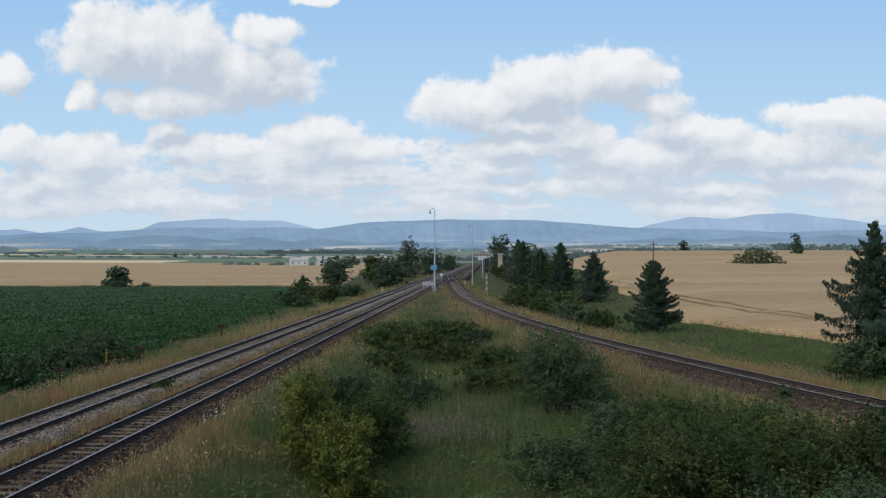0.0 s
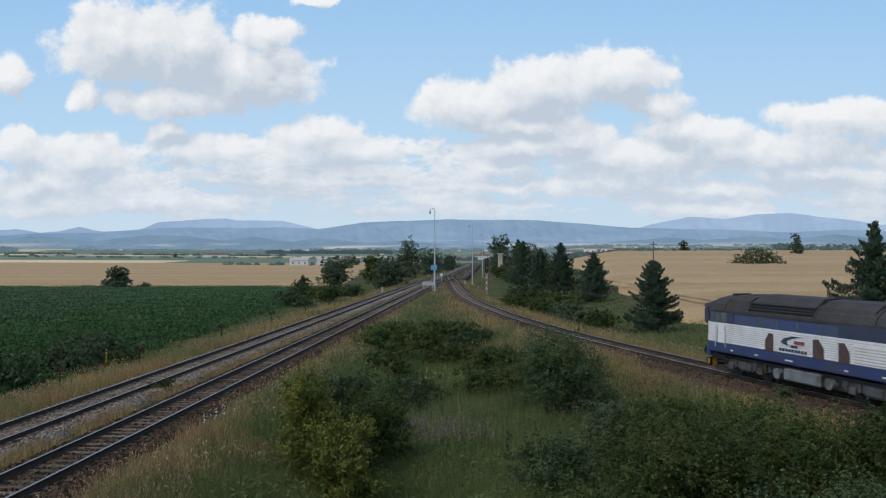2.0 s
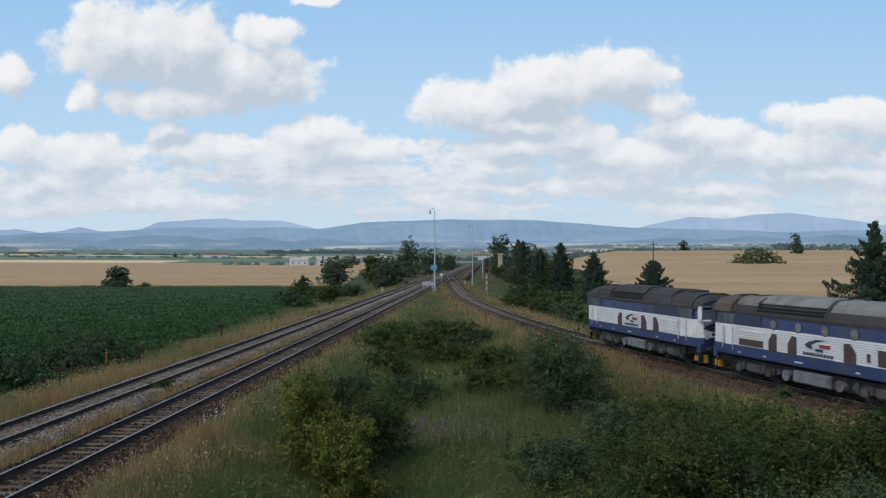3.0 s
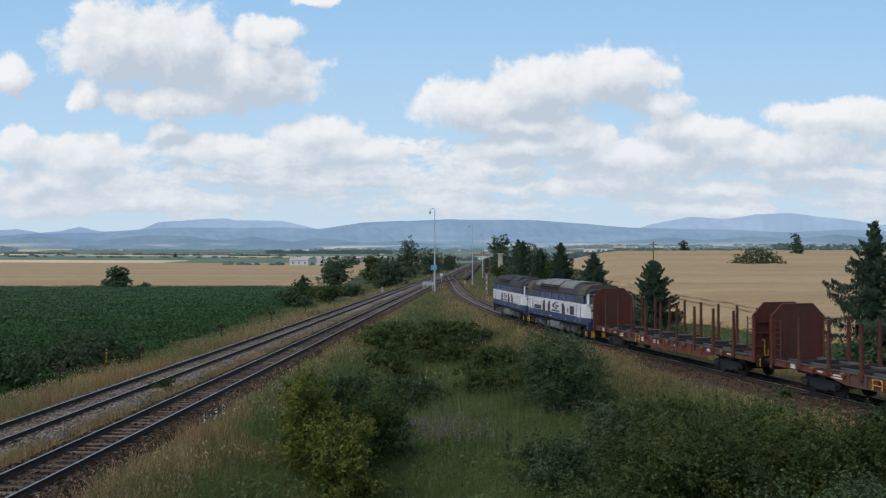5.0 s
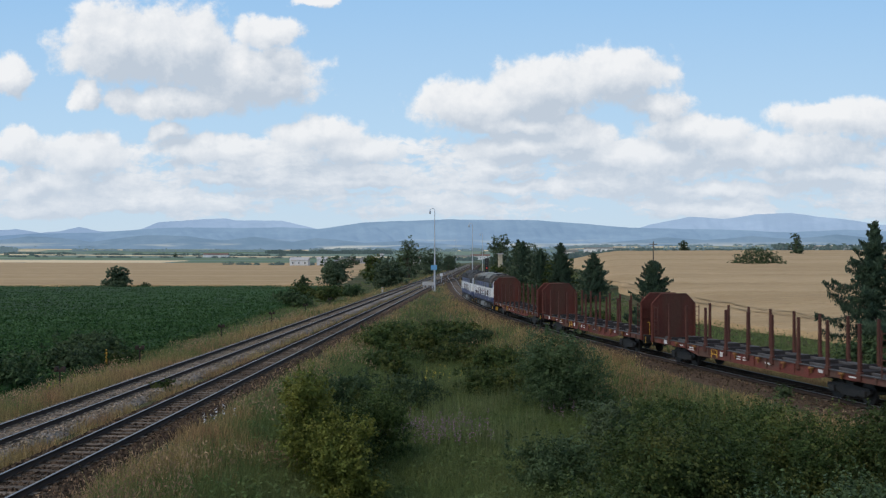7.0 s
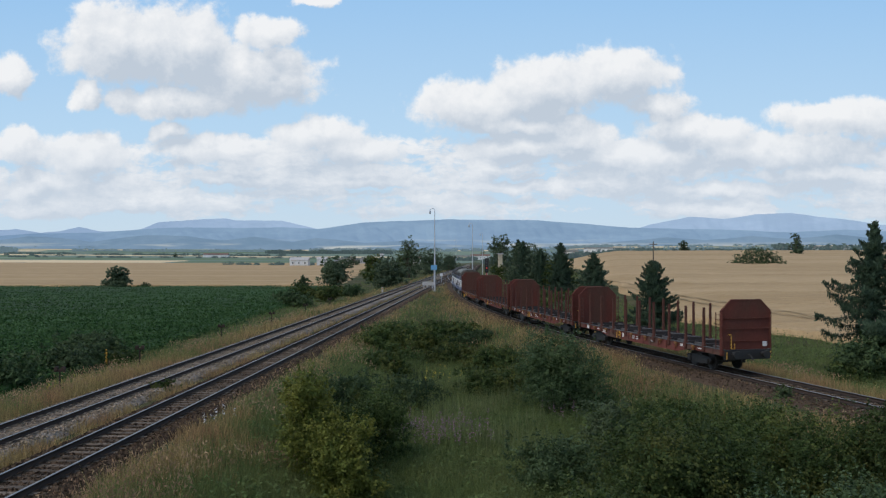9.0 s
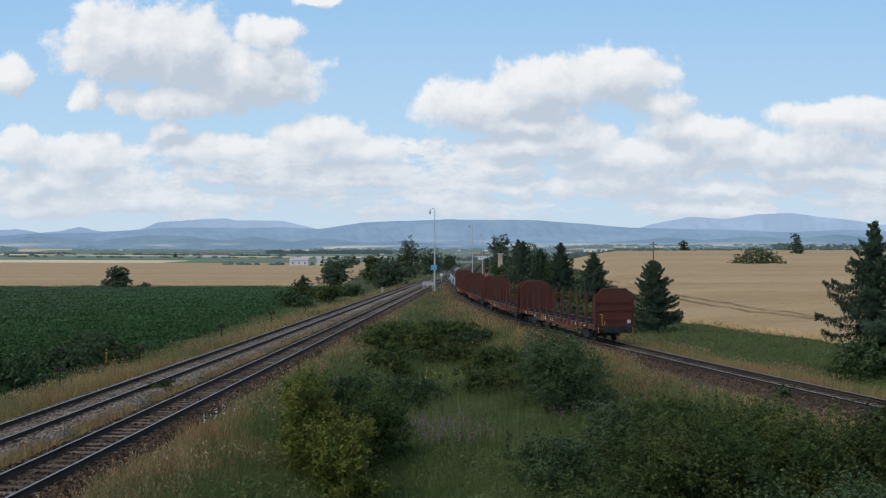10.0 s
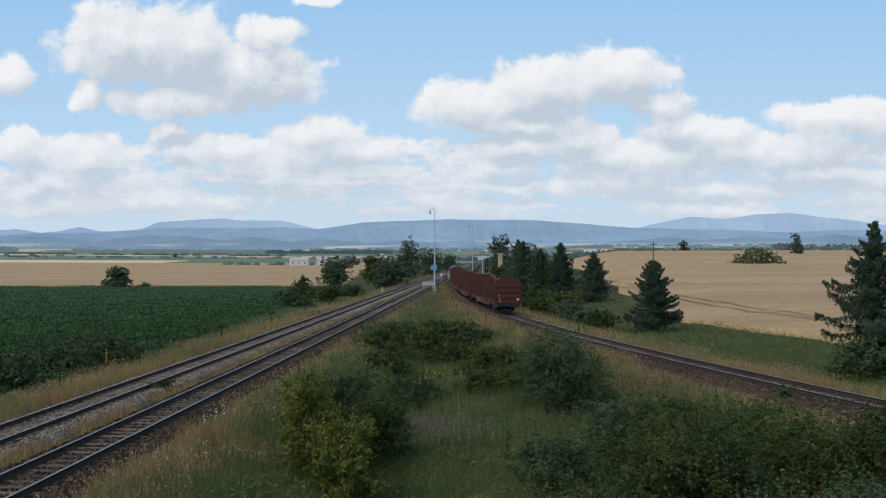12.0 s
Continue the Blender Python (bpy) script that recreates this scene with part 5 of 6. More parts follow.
def utility_pole(x, y, h):
    root = thing("utility_pole", "thin dark wooden utility pole with a crossarm", "pole", pose(x, y, float(height(x, y)) - 0.1), "utility poles")
    part("pole", rod(bmesh.new(), (0, 0, 0), (0, 0, h), 0.13, 0.09, 8), M["bark"], root)
    part("crossarm", box(bmesh.new(), -0.7, 0.7, -0.05, 0.05, h - 0.6, h - 0.48, 0.01), M["bark"], root)
    for q in (-0.6, 0.6):
        part("insulator", rod(bmesh.new(), (q, 0, h - 0.48), (q, 0, h - 0.25), 0.06, 0.04, 8), M["concrete"], root, "pale insulator")
    return root


utility_pole(37.7, 150, 8.2)
utility_pole(30.6, 216, 9.2)


def main_signal(x, y):
    root = thing("railway_signal", "black light signal with a red light on a striped mast", "railway signal", pose(x, y, float(height(x, y))))
    part("foot", box(bmesh.new(), -0.25, 0.25, -0.25, 0.25, -0.1, 0.25, 0.03), M["concrete"], root)
    for i in range(7):
        part("mast_stripe", rod(bmesh.new(), (0, 0, 0.25 + 0.55 * i), (0, 0, 0.8 + 0.55 * i), 0.09, sides=12), M["white_paint"] if i % 2 else M["signal_red"], root, "white mast stripe" if i % 2 else "red mast stripe")
    part("head", box(bmesh.new(), -0.36, 0.36, -0.1, 0.12, 4.1, 6.9, 0.06), M["black"], root, "black signal head")
    for i in range(5):
        z = 4.5 + 0.5 * i
        bm = rod(bmesh.new(), (0, -0.1, z), (0, -0.35, z), 0.15, 0.15, 14)
        h = part("visor", bm, M["black"], root)
        part("lens", rod(bmesh.new(), (0, -0.36, z), (0, -0.37, z), 0.12, sides=14), M["lamp_red"] if i == 1 else M["glass"], h, "red light" if i == 1 else "dark lens")
    bm = bmesh.new()
    for s in (-0.16, 0.16):
        rod(bm, (s, 0.2, 0.2), (s, 0.2, 5.6), 0.02, sides=6)
    for i in range(14):
        rod(bm, (-0.16, 0.2, 0.5 + 0.36 * i), (0.16, 0.2, 0.5 + 0.36 * i), 0.015, sides=5)
    part("ladder", bm, M["steel_grey"], root, "steel ladder")
    return root


main_signal(8.4, 161)


# ---- small lineside things ----
def sign_post(name, label, category, x, y, h, plate, material, pole=0.04, n=1, stem="steel_grey"):
    root = thing(name, label, category, pose(x, y, float(height(x, y)) - 0.05))
    for i in range(n):
        q = (i - (n - 1) / 2) * plate[0] * 0.7
        part("post", rod(bmesh.new(), (q, 0, 0), (q, 0, h), pole, sides=8), M[stem], root)
    part("plate", box(bmesh.new(), -plate[0] / 2, plate[0] / 2, -0.06, -0.02, h - plate[1], h, 0.008), material, root, "plain face plate")
    return root


sign_post("cable_cabinet", "low grey metal cabinet on posts beside the track", "cabinet", -3.0, 168, 1.7, (2.4, 0.75), M["concrete"], 0.06, 2)
sign_post("track_sign", "small white sign on a post between tracks", "sign", -0.4, 205, 2.6, (0.75, 0.6), M["marking"])
blue_sign = sign_post("track_sign", "blue sign plate on a tall post by the mast", "sign", -1.75, 160.4, 5.1, (1.15, 0.95), M["sign_blue"])
sign_post("marker_post", "weathered pale concrete marker post in the bushes", "post", 6.75, 44.9, 4.1, (0.15, 0.5), M["plaster"], 0.06, 1, "bark")


def wire_post(x, y):
    """A low post with a crosspiece and pulleys."""
    root = thing("pulley_post", "low dark steel pulley post beside the track", "post", pose(x, y, float(height(x, y)) - 0.05), "pulley posts")
    part("post", rod(bmesh.new(), (0, 0, 0), (0, 0, 1.25), 0.045, sides=8), M["rail"], root)
    part("crosspiece", box(bmesh.new(), -0.28, 0.28, -0.05, 0.05, 1.2, 1.32, 0.01), M["rail"], root)
    for s in (-0.17, 0.17):
        part("pulley", rod(bmesh.new(), (s, -0.09, 1.36), (s, 0.09, 1.36), 0.1, sides=12), M["rail"], root)


for y in (41.5, 51.0, 66.5, 82.0, 97.0, 112.0):
    wire_post(main_x(y, -4.15) - 3.9, y)
yp = thing("marker_post", "short yellow marker post in the verge", "post", pose(-22.3, 55.5, float(height(-22.3, 55.5))))
part("post", rod(bmesh.new(), (0, 0, -0.1), (0, 0, 1.15), 0.07, 0.06, 8), M["safety_yellow"], yp)
part("cap", rod(bmesh.new(), (0, 0, 1.15), (0, 0, 1.3), 0.04, 0.03, 8), M["safety_yellow"], yp)


def dwarf_signal(x, y):
    root = thing("dwarf_signal", "low dwarf signal with white and yellow faces", "railway signal", pose(x, y, float(height(x, y))), "dwarf signals")
    part("foot", box(bmesh.new(), -0.18, 0.18, -0.18, 0.18, -0.1, 0.3, 0.03), M["concrete"], root)
    part("head", box(bmesh.new(), -0.17, 0.17, -0.12, 0.12, 0.3, 0.9, 0.04), M["concrete"], root)
    part("lens", rod(bmesh.new(), (0, -0.12, 0.7), (0, -0.17, 0.7), 0.12, sides=12), M["safety_yellow"], root)


dwarf_signal(main_x(157, -4.15) - 2.6, 157)
dwarf_signal(5.4, 205)
dwarf_signal(-3.4, 178)


def building(label, x, y, w, d, h, roof_h, wall, roof, windows=3, roof_label="pitched roof"):
    z = float(height(x, y))
    root = thing("building", label, "building", pose(x, y, z), "distant buildings")
    bm = box(bmesh.new(), -w / 2, w / 2, -d / 2, d / 2, -1, h)
    body = part("wall", bm, wall, root)
    part("roof", prism(bmesh.new(), [(-d / 2 - 0.4, h), (d / 2 + 0.4, h), (0, h + roof_h)], -w / 2 - 0.4, w / 2 + 0.4, "x"), roof, root, roof_label)
    for i in range(windows):
        q = (i + 0.5) / windows * w - w / 2
        win = part("window", box(bmesh.new(), q - 0.6, q + 0.6, -d / 2 - 0.05, -d / 2 + 0.1, h * 0.35, h * 0.7), M["white_paint"], root, "framed window")
        part("pane", box(bmesh.new(), q - 0.5, q + 0.5, -d / 2 - 0.07, -d / 2 - 0.052, h * 0.37, h * 0.68), M["glass"], win)
    return root


building("narrow beige plastered lineside tower with a flat roof", 19.2, 281, 1.4, 2.0, 8.3, 0.2, M["plaster"], M["concrete"], 0)
building("white farm building with a pale roof", -118, 690, 15, 10, 5.0, 2.4, M["white_paint"], M["concrete"], 3)
building("low white farm hall with a rounded pale roof", -101, 700, 8, 8, 5.5, 2.0, M["white_paint"], M["concrete"], 1)
building("long low industrial hall with pale walls", -95, 900, 42, 14, 4.5, 2.0, M["concrete"], M["roof_light"], 8)
building("tall narrow white silo building", -66, 905, 4, 4, 10, 1.0, M["white_paint"], M["concrete"], 1)
building("white station building with a brown roof", 58, 1300, 30, 9, 6.0, 2.5, M["white_paint"], M["roof_tile"], 5)
building("low white house with a red-brown roof", -40, 1000, 26, 10, 5, 3, M["white_paint"], M["roof_tile"], 5)
building("white hall beyond the wheat", 380, 820, 32, 12, 5, 2.5, M["white_paint"], M["roof_light"], 6)
building("white hall beyond the wheat", 335, 815, 10, 10, 5, 2.0, M["white_paint"], M["roof_light"], 3)
building("pale factory hall on the far plain", 250, 1300, 60, 16, 8, 2.0, M["white_paint"], M["roof_light"], 8)
building("pale farm hall on the far plain", -420, 1550, 45, 14, 5, 3, M["white_paint"], M["roof_tile"], 6)
building("white house on the far plain", 190, 1250, 24, 12, 7, 4, M["white_paint"], M["roof_light"], 4)
building("pale hall beside the far railway", 30, 1280, 30, 12, 6, 2, M["plaster"], M["roof_light"], 5)


def tree_belt(label, x0, y0, x1, y1, n, h, seed, m="leaf_dark"):
    """A far belt of trees of which no single one can be told apart."""
    r = np.random.default_rng(seed)
    P, D = [], []
    for i in range(n):
        f = r.uniform(0, 1)
        x, y = x0 + (x1 - x0) * f, y0 + (y1 - y0) * f + r.uniform(-8, 8)
        hh = h * r.uniform(0.3, 0.8)
        k = 45
        d = r.standard_normal((k, 3))
        d /= np.linalg.norm(d, axis=1)[:, None]
        P.append(np.array([x, y, float(height(x, y)) + hh * 0.5]) + d * np.array([hh * 1.5, hh * 0.6, hh * 0.5]) * r.uniform(0.6, 1, (k, 1)))
        D.append(d)
    return tagged(link_mesh("far_woods", leaf_mesh("far_woods", np.concatenate(P), np.concatenate(D), h * 0.4), M[m], None, label, "stuff"), category="trees")


# haze added as emission; the farther belts' copy is brighter and bluer
M["belt"] = distant("hazed_tree_belt", (0.03, 0.045, 0.03), (0.045, 0.06, 0.035), (0.065, 0.095, 0.11), 0.7, 0.05)
M["belt_far"] = distant("blue_hazed_tree_belt", (0.03, 0.045, 0.03), (0.045, 0.06, 0.035), (0.15, 0.215, 0.265), 0.8, 0.05)
BELTS = "distant belt of dark green trees"
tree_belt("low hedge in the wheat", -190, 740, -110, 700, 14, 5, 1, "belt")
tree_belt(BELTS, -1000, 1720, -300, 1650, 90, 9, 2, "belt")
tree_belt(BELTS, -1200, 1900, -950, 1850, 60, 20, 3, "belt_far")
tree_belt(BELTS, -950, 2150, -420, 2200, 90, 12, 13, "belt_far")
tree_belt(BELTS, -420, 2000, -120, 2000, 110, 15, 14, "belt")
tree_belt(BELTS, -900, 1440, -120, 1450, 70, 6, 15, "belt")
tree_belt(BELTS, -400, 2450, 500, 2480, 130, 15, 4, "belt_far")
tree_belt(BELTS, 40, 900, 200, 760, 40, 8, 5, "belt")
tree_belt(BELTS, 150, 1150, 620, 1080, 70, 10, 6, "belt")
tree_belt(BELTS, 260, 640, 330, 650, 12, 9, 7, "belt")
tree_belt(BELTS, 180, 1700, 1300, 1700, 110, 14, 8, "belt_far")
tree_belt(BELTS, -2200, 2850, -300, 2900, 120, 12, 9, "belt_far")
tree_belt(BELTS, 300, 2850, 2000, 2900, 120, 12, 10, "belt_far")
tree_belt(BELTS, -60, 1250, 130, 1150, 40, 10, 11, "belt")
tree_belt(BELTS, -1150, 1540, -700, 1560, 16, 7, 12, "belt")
for x, y, w, h, s in ((167, 395, 6, 8, 81), (270, 640, 14, 16, 82), (150, 520, 8, 7, 83), (-60, 520, 10, 7, 84), (-47, 600, 14, 9, 85), (-75, 700, 14, 10, 86), (-480, 1500, 12, 9, 87)):
    shrub("round dark tree standing alone in the fields", x, y, w, h, M["hazed_leaf"], 2200, 0.7, s, 10, 0.1, "tree", "tree", "field trees", shell=0.35, gaps=0.1)


# ---- grasses, flowers, crops ----
def blades(name, x, y, h, w, material, label, category, lean=0.55, lift=0.0):
    """Upright blades of three corners."""
    n = len(x)
    z = height(x, y) + lift
    a = rng.uniform(0, 6.28, n)
    dx, dy = np.cos(a) * w / 2, np.sin(a) * w / 2
    b = rng.uniform(0, 6.28, n)
    q = h * lean * rng.uniform(0, 1.3, n)
    v = np.stack([np.stack([x - dx, y - dy, z - 0.05], -1), np.stack([x + dx, y + dy, z - 0.05], -1), np.stack([x + np.cos(b) * q, y + np.sin(b) * q, z + h], -1)], 1).reshape(-1, 3)
    return tagged(link_mesh(name, array_mesh(name, v, np.arange(3 * n).reshape(n, 3)), material, None, label, "stuff"), category=category)


def scatter(n, y0, y1, spread=0.62):
    """Places on the ground in the wedge before the bridge, denser nearby."""
    y = y0 * (y1 / y0) ** rng.uniform(0, 1, n)
    x = y * rng.uniform(-spread, spread, n)
    return x, y


def gap_to(x, y):
    """Distances to the left track, the right main track, the branch, and left of all, right of all."""
    return np.abs(x - main_x(y, -4.15)), np.abs(x - main_x(y)), np.abs(x - branch_x(y))


def patches(x, y, s=0.18):
    return 0.5 + 0.25 * (np.sin(x * s * 2.1 + 2.0 * np.sin(y * s)) + np.sin(y * s * 1.7 + 1.6 * np.sin(x * s * 1.3 + 1)))


def in_wheat(x, y):
    return (x > 25.8 - 0.285 * (y - 93)) & (x > 24 + 0.1 * (y - 93)) & (x > 20)


for n, y0, y1, hs, ws in ((520000, 13, 70, 1.0, 0.88), (170000, 70, 210, 1.1, 2.2), (40000, 210, 440, 1.2, 6.5)):
    x, y = scatter(n, y0, y1)
    a, b, c = gap_to(x, y)
    crop = x < np.minimum(-24.3, main_x(y, -4.15) - 8)
    bare = rng.uniform(-0.5, 0.5, n) + 1.1 * (patches(x, y, 0.55) - 0.5)
    free = (a > 1.55) & (b > np.where(x > main_x(y), 2.3 + bare, 1.6)) & (c > np.where(x < branch_x(y), 1.55 + (1.7 + 1.6 * bare) * step(y, 58, 46), 1.5)) & ~in_wheat(x, y) & ~crop
    x, y, a, b, c = x[free], y[free], a[free], b[free], c[free]
    near_track = np.minimum(np.minimum(a, b), c)
    between = (x > main_x(y, -4.15)) & (x < main_x(y))
    outer = (x > branch_x(y)) | (x < main_x(y, -4.15))
    dry = 1.27 - np.where(outer, near_track / 6.2, np.minimum(b / 3.5, c / 6.0)) + 0.8 * (patches(x, y) - 0.5) + 0.5 * (patches(x, y, 0.9) - 0.5) + rng.uniform(-0.42, 0.42, len(x))
    dry = np.where(between, 1.0, dry) > 0.45
    h = (rng.uniform(0.25, 0.62, len(x)) + 0.3 * (rng.uniform(0, 1, len(x)) > 0.85)) * hs * np.clip((near_track - 1.2) / 1.0, 0.25, 1)
    h = np.where((x < branch_x(y)) & (c < 6) & (y < 50), h * np.clip((c - 1.6) / 3.2, 0.25, 1), h)
    h = np.where(between, rng.uniform(0.15, 0.5, len(x)), h)
    h = np.where(outer & (near_track > 5.5), h * 0.6, h)
    thin = ~between | (patches(x, y, 0.5) > 0.2)
    for pick, m, nm, lab in ((dry & thin, "dry_grass", "dry_grass", "tall dry yellow grass on the railway bank"), (~dry & thin, "green_grass", "green_grass", "tall green grass and weeds in the hollow")):
        blades(nm, x[pick], y[pick], h[pick], rng.uniform(0.014, 0.034, pick.sum()) * ws * (0.6 + y[pick] / 70 if ws < 1.0 else 1.0), M[m], lab, "grass")

# reddish and pale seed heads over the dry grass
x, y = scatter(110000, 15, 110)
a, b, c = gap_to(x, y)
near_track = np.minimum(np.minimum(a, b), c)
ok = (near_track > 2.2) & ((x > branch_x(y)) | (c > 3.8) | (y > 50)) & (near_track < 6.5 + 6 * (patches(x, y, 0.3) - 0.5)) & (x > -22) & ~in_wheat(x, y) & (patches(x, y, 0.35) > 0.42) & ((x < main_x(y, -4.15)) | (x > main_x(y)))
x, y = x[ok], y[ok]
c3 = np.stack([x, y, height(x, y) + rng.uniform(0.3, 0.85, len(x))], -1)
tagged(link_mesh("grass_seed_heads", leaf_mesh("grass_seed_heads", c3, np.tile([0, 0.6, -0.4], (len(x), 1)), 0.1 + 0.001 * y, 0.26, 1.2), M["seed_head"], None, "feathery reddish grass seed heads on the bank", "stuff"), category="grass")

# broad-leaved weeds
x, y = scatter(110000, 14, 130)
a, b, c = gap_to(x, y)
wet = (np.minimum(np.minimum(a, b), c) > 4.6 - 2.2 * (patches(x, y, 0.4) - 0.5)) & (x > np.minimum(-23, main_x(y, -12))) & ~in_wheat(x, y)
x, y = x[wet], y[wet]
c3 = np.stack([x, y, height(x, y) + rng.uniform(0.05, 0.75, len(x)) * (0.4 + patches(x, y, 0.6))], -1)
tagged(link_mesh("weeds", leaf_mesh("weeds", c3, np.tile([0, 0, 0.7], (len(x), 1)), 0.11 + 0.0012 * y, 0.5), M["weed"], None, "broad-leaved green weeds among the grass", "stuff"), category="weeds")


def spikes(name, material, label, x0, x1, y0, y1, n, h0, h1, seed):
    """Flower spikes: many small petals round upright stems."""
    r = np.random.default_rng(seed)
    x, y = r.uniform(x0, x1, n), r.uniform(y0, y1, n)
    keep = patches(x * 2, y * 2, 0.8) > 0.35
    x, y = x[keep], y[keep]
    h = r.uniform(h0, h1, len(x))
    t = r.uniform(0.55, 1.0, (len(x), 12))
    c = np.stack([x[:, None] + r.normal(0, 0.03, t.shape), y[:, None] + r.normal(0, 0.03, t.shape), height(x, y)[:, None] + h[:, None] * t], -1).reshape(-1, 3)
    return tagged(link_mesh(name, leaf_mesh(name, c, np.tile([0, 0, 0.8], (len(c), 1)), 0.062, 0.6), M[material], None, label, "stuff"), category="flowers")


spikes("purple_flowers", "purple", "pinkish-purple flower spikes in the hollow", -2.9, 2.2, 34.5, 39.5, 280, 0.9, 1.5, 3)
spikes("purple_flowers", "purple", "pinkish-purple flower spikes beside a bush", 4.6, 6.6, 40, 43, 26, 0.8, 1.3, 4)
spikes("yellow_flowers", "yellow_flower", "small yellow flowers in the grass", -1.2, 1.2, 52, 57, 24, 0.8, 1.4, 5)

spikes("white_flowers", "marking", "small white flower heads on the bank", -9.2, -8.2, 31.0, 33.0, 9, 0.7, 1.0, 6)
spikes("yellow_flowers", "yellow_flower", "small yellow flowers beside the track", -20.8, -19.6, 42.5, 45.0, 22, 0.4, 0.8, 7)

# reeds in the damp hollow
x, y = rng.uniform(-4.0, 5.0, 7000), rng.uniform(33.5, 53, 7000)
ok = patches(x, y, 0.5) + rng.normal(0, 0.12, 7000) > 0.55
x, y = x[ok], y[ok]
blades("reeds", x, y, rng.uniform(0.8, 1.45, len(x)), np.full(len(x), 0.03), M["reed"], "pale upright reed grass in the damp hollow", "grass", 0.16)

# leaves of the crop in rows
n = 100000
y = 45 * (205 / 45) ** rng.uniform(0, 1, n)
x = np.minimum(-22.9, main_x(y, -4.15) - 8.6) - rng.uniform(0, 1, n) ** 1.25 * (y * 0.62 - 12)
row = np.round((x + 0.25 * y) / 0.9) * 0.9 - 0.25 * y
x = row + rng.normal(0, 0.3, n)
ok = (x < -22.6) & (y < 204)
x, y = x[ok], y[ok]
c3 = np.stack([x, y, height(x, y) + np.where(x > -24.6, rng.uniform(0.05, 0.5, len(x)), 0.38 + rng.uniform(0, 0.22, len(x)))], -1)
tagged(link_mesh("crop_leaves", leaf_mesh("crop_leaves", c3, np.tile([0, 0, 0.3], (len(x), 1)), 0.23, 0.75), M["crop_leaf"], None, "broad dark green crop leaves in rows", "stuff"), category="crop")

# ears along the near edge of the wheat
n = 60000
y = rng.uniform(50, 135, n)
x = 26.2 - 0.285 * (y - 93)
x = np.maximum(x, 26.5 + 0.1 * (y - 93)) + rng.uniform(0, 1, n) ** 2 * 30 + 0.4
blades("wheat_stalks", x, y, rng.uniform(0.5, 0.7, n), np.full(n, 0.07), M["wheat_ear"], "ripe wheat stalks at the field's edge", "wheat", 0.2)

# crushed stone on the track beds
for off, m_, cnt in ((-4.15, "stone", 26000), (0.0, "stone_dark", 26000)):
    y = 22 * (95 / 22) ** rng.uniform(0, 1, cnt)
    q = rng.uniform(-2.15, 2.15, cnt)
    x = main_x(y, off) + q
    z = np.interp(np.abs(q), [0, 0.92, 1.05, 1.5, 2.2], [-0.23, -0.23, -0.185, -0.21, -0.73])
    c3 = np.stack([x, y, z], -1)
    keep = np.abs(np.abs(q) - 0.7535) > 0.12
    tagged(link_mesh("ballast_stones", leaf_mesh("ballast_stones", c3[keep], np.tile([0, 0, 0.0], (keep.sum(), 1)), 0.1, 0.9), M[m_], None, "crushed grey stone between the sleepers", "stuff"), category="ballast")

n = 16000
y = 30 * (95 / 30) ** rng.uniform(0, 1, n)
q = rng.uniform(-3.0, 1.6, n)
keep = np.abs(np.abs(q) - 0.7535) > 0.12
y, q = y[keep], q[keep]
c3 = np.stack([branch_x(y) + q, y, np.interp(q, [-3.3, -2.5, -1.5, -1.05, -0.92, 0.92, 1.05, 1.5, 2.2], [-0.84, -0.37, -0.21, -0.185, -0.225, -0.225, -0.185, -0.21, -0.74])], -1)
tagged(link_mesh("ballast_stones", leaf_mesh("ballast_stones", c3, np.tile([0, 0, 0.0], (len(y), 1)), 0.11, 0.9), M["stone_dark"], None, "brown crushed stone beside the branch line", "stuff"), category="ballast")

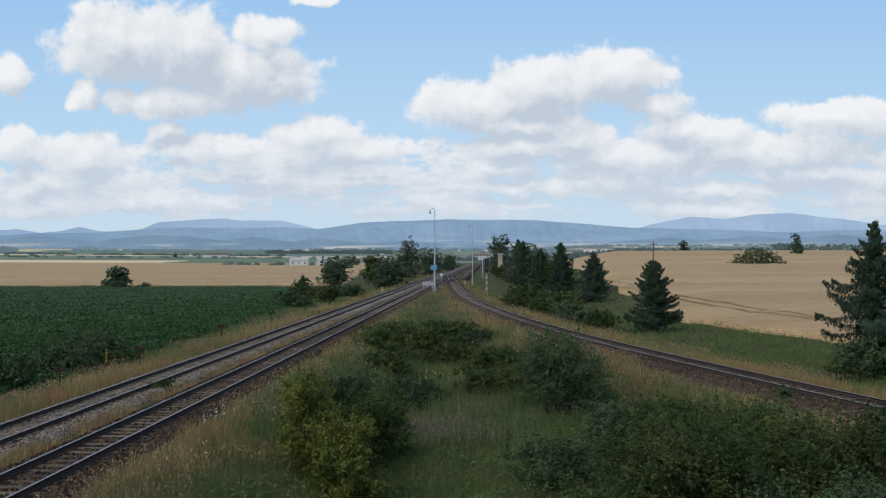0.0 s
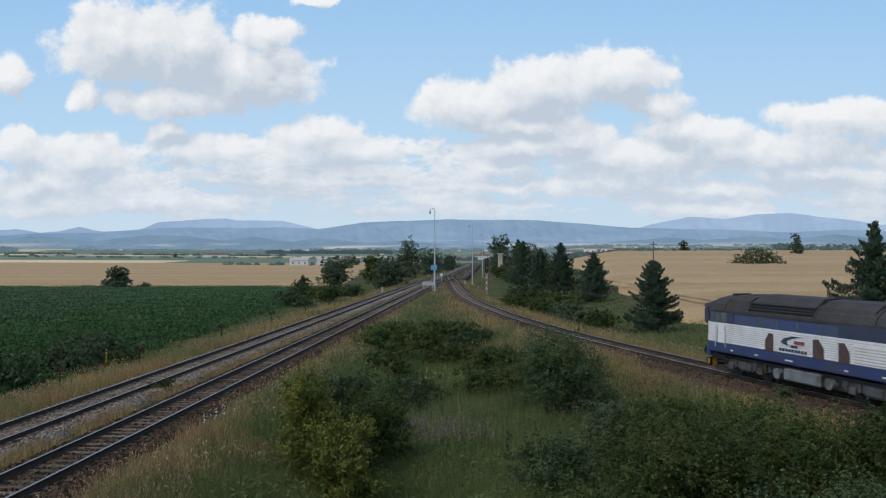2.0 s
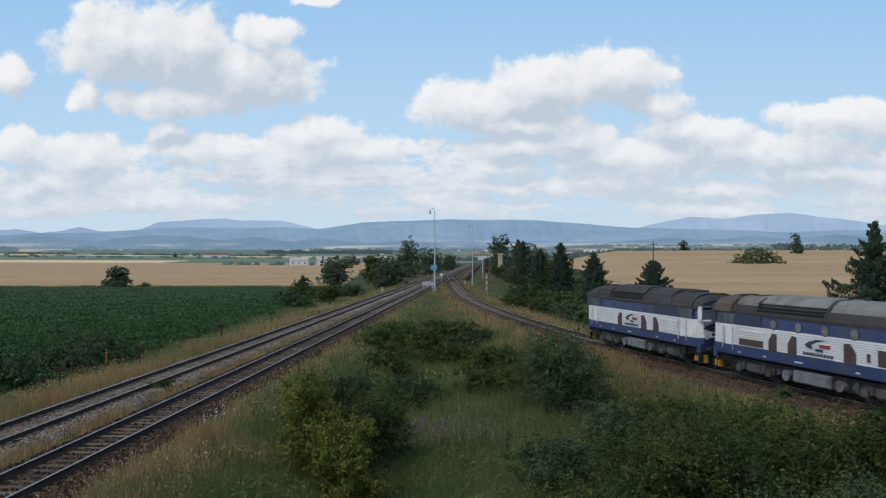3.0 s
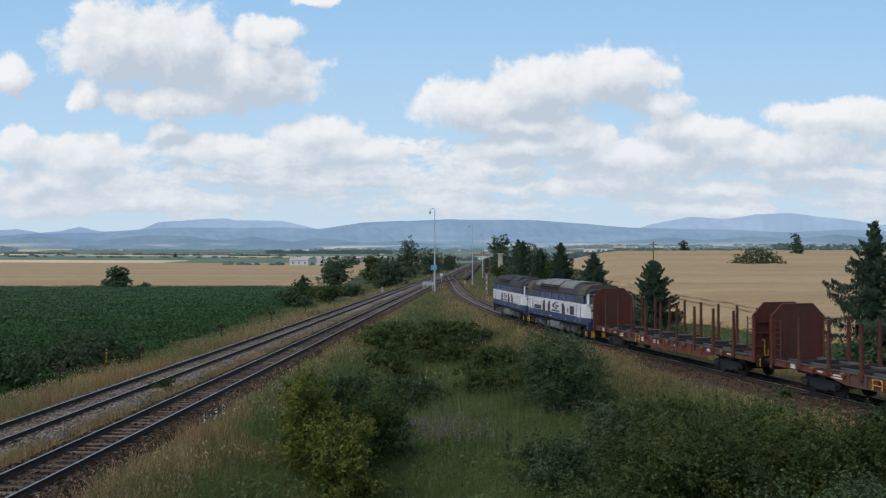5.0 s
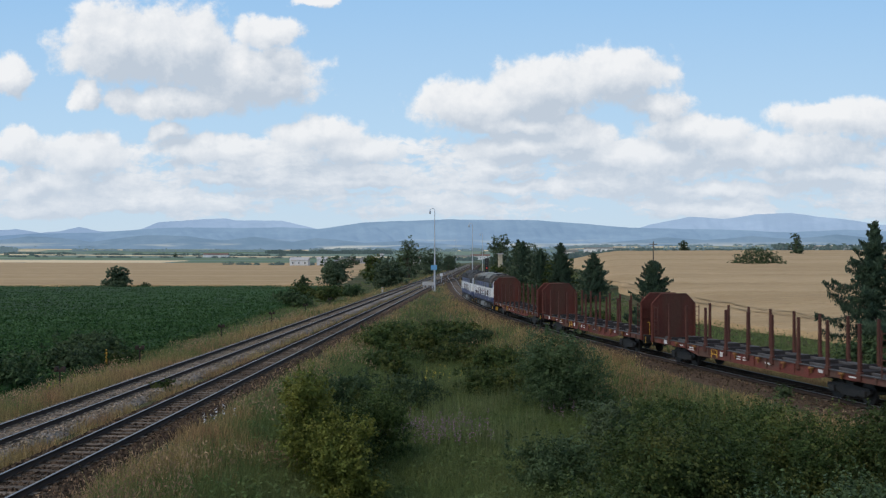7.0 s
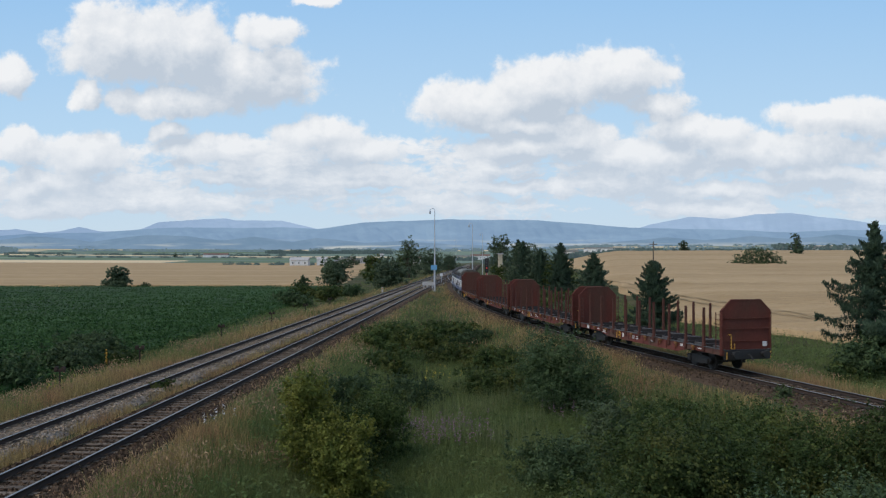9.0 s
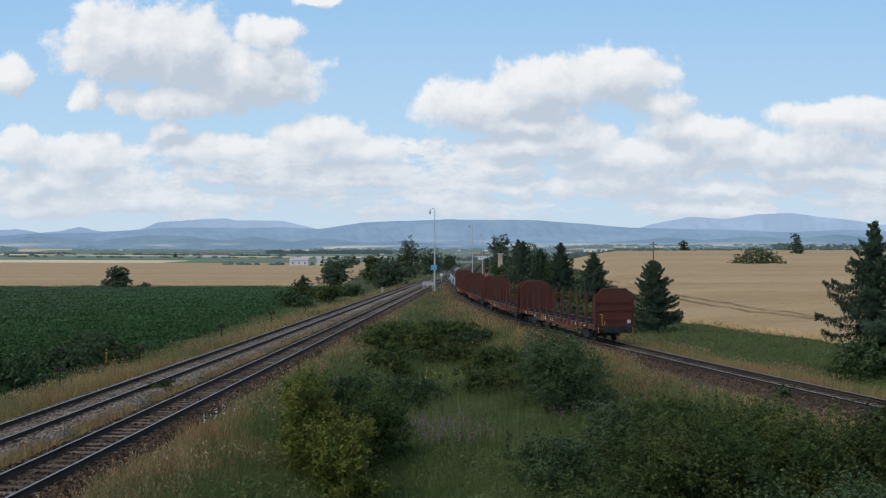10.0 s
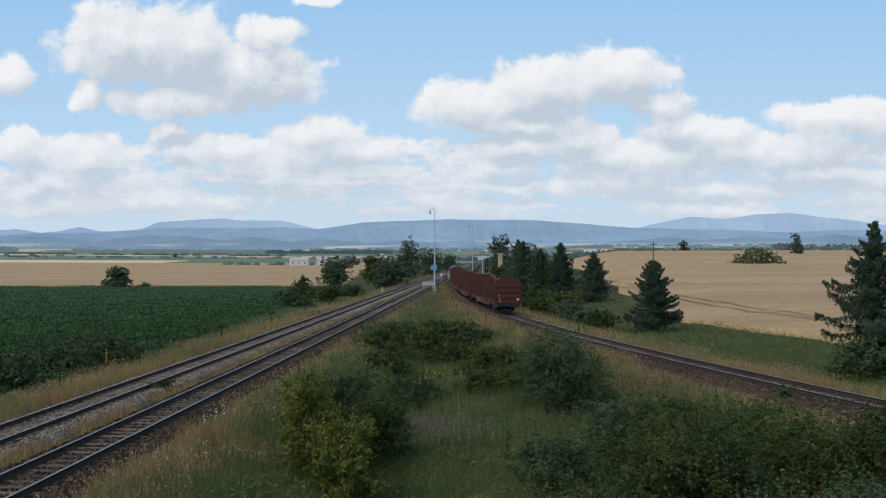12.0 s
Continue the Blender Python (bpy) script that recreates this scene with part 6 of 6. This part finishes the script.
# ---- sleepers ----
SLEEPER = bpy.data.meshes.new("sleeper")
_bm = box(bmesh.new(), -1.25, 1.25, -0.125, 0.125, -0.14, 0.0, 0.02)
_bm.to_mesh(SLEEPER)
_bm.free()
SLEEPER.materials.append(M["wood_sleeper"])
for root, fx, y0, y1, mat in TRACKS:
    singles = 0
    rest = []
    y = max(y0, 12.0)
    while y < min(y1, 420):
        slope = (fx(y + 0.5) - fx(y - 0.5))
        if singles < 290 and 14 < y < 200:
            o = new("sleeper", SLEEPER)
            o.parent = root
            o.matrix_basis = pose(fx(y), y, -0.212 + random.uniform(-0.012, 0.008), 0, random.uniform(-0.4, 0.4), math.degrees(-math.atan(slope)) + random.uniform(-1.2, 1.2))
            singles += 1
        else:
            rest.append((fx(y), y, slope))
        y += 0.6
    if rest:
        V, F = [], []
        for i, (x, yy, sl) in enumerate(rest):
            for sx, sy in ((-1.25, -0.125), (1.25, -0.125), (1.25, 0.125), (-1.25, 0.125)):
                V.append((x + sx + sl * sy, yy + sy - sl * sx, -0.215))
            F.append((4 * i, 4 * i + 1, 4 * i + 2, 4 * i + 3))
        link_mesh("sleeper_rows", array_mesh("sleeper_rows", V, F), M["wood_sleeper"], root, "far row of wooden sleepers", "stuff")


# ---- movement ----
def motions():
    walk(sky_dome, [(0.0, Matrix.Translation(EYE)), (12.0, Matrix.Translation(EYE) @ pose(0, 0, 0, 0, 0, -0.17))])
    times = [i * 0.25 for i in range(49)]
    back = 0.0
    for ob, half, pivot in TRAIN:
        rows = []
        for t in times:
            s = TRAIN_START + TRAIN_SPEED * t - back - half
            xa, ya = branch_at(s + pivot)
            xb, yb = branch_at(s - pivot)
            rows.append((t, pose((xa + xb) / 2, (ya + yb) / 2, 0.0, 0, 0, math.degrees(math.atan2(-(xa - xb), ya - yb)))))
        walk(ob, rows)
        back += 2 * half
        for wheel in [o for o in ob.children_recursive if o.name.startswith("wheelset")]:
            r = wheel.location.z
            y = wheel.location.y
            walk(wheel, [(i / 30, pose(0, y, r, -math.degrees(TRAIN_SPEED * i / 30 / r), 0, 0)) for i in range(361)])


motions()
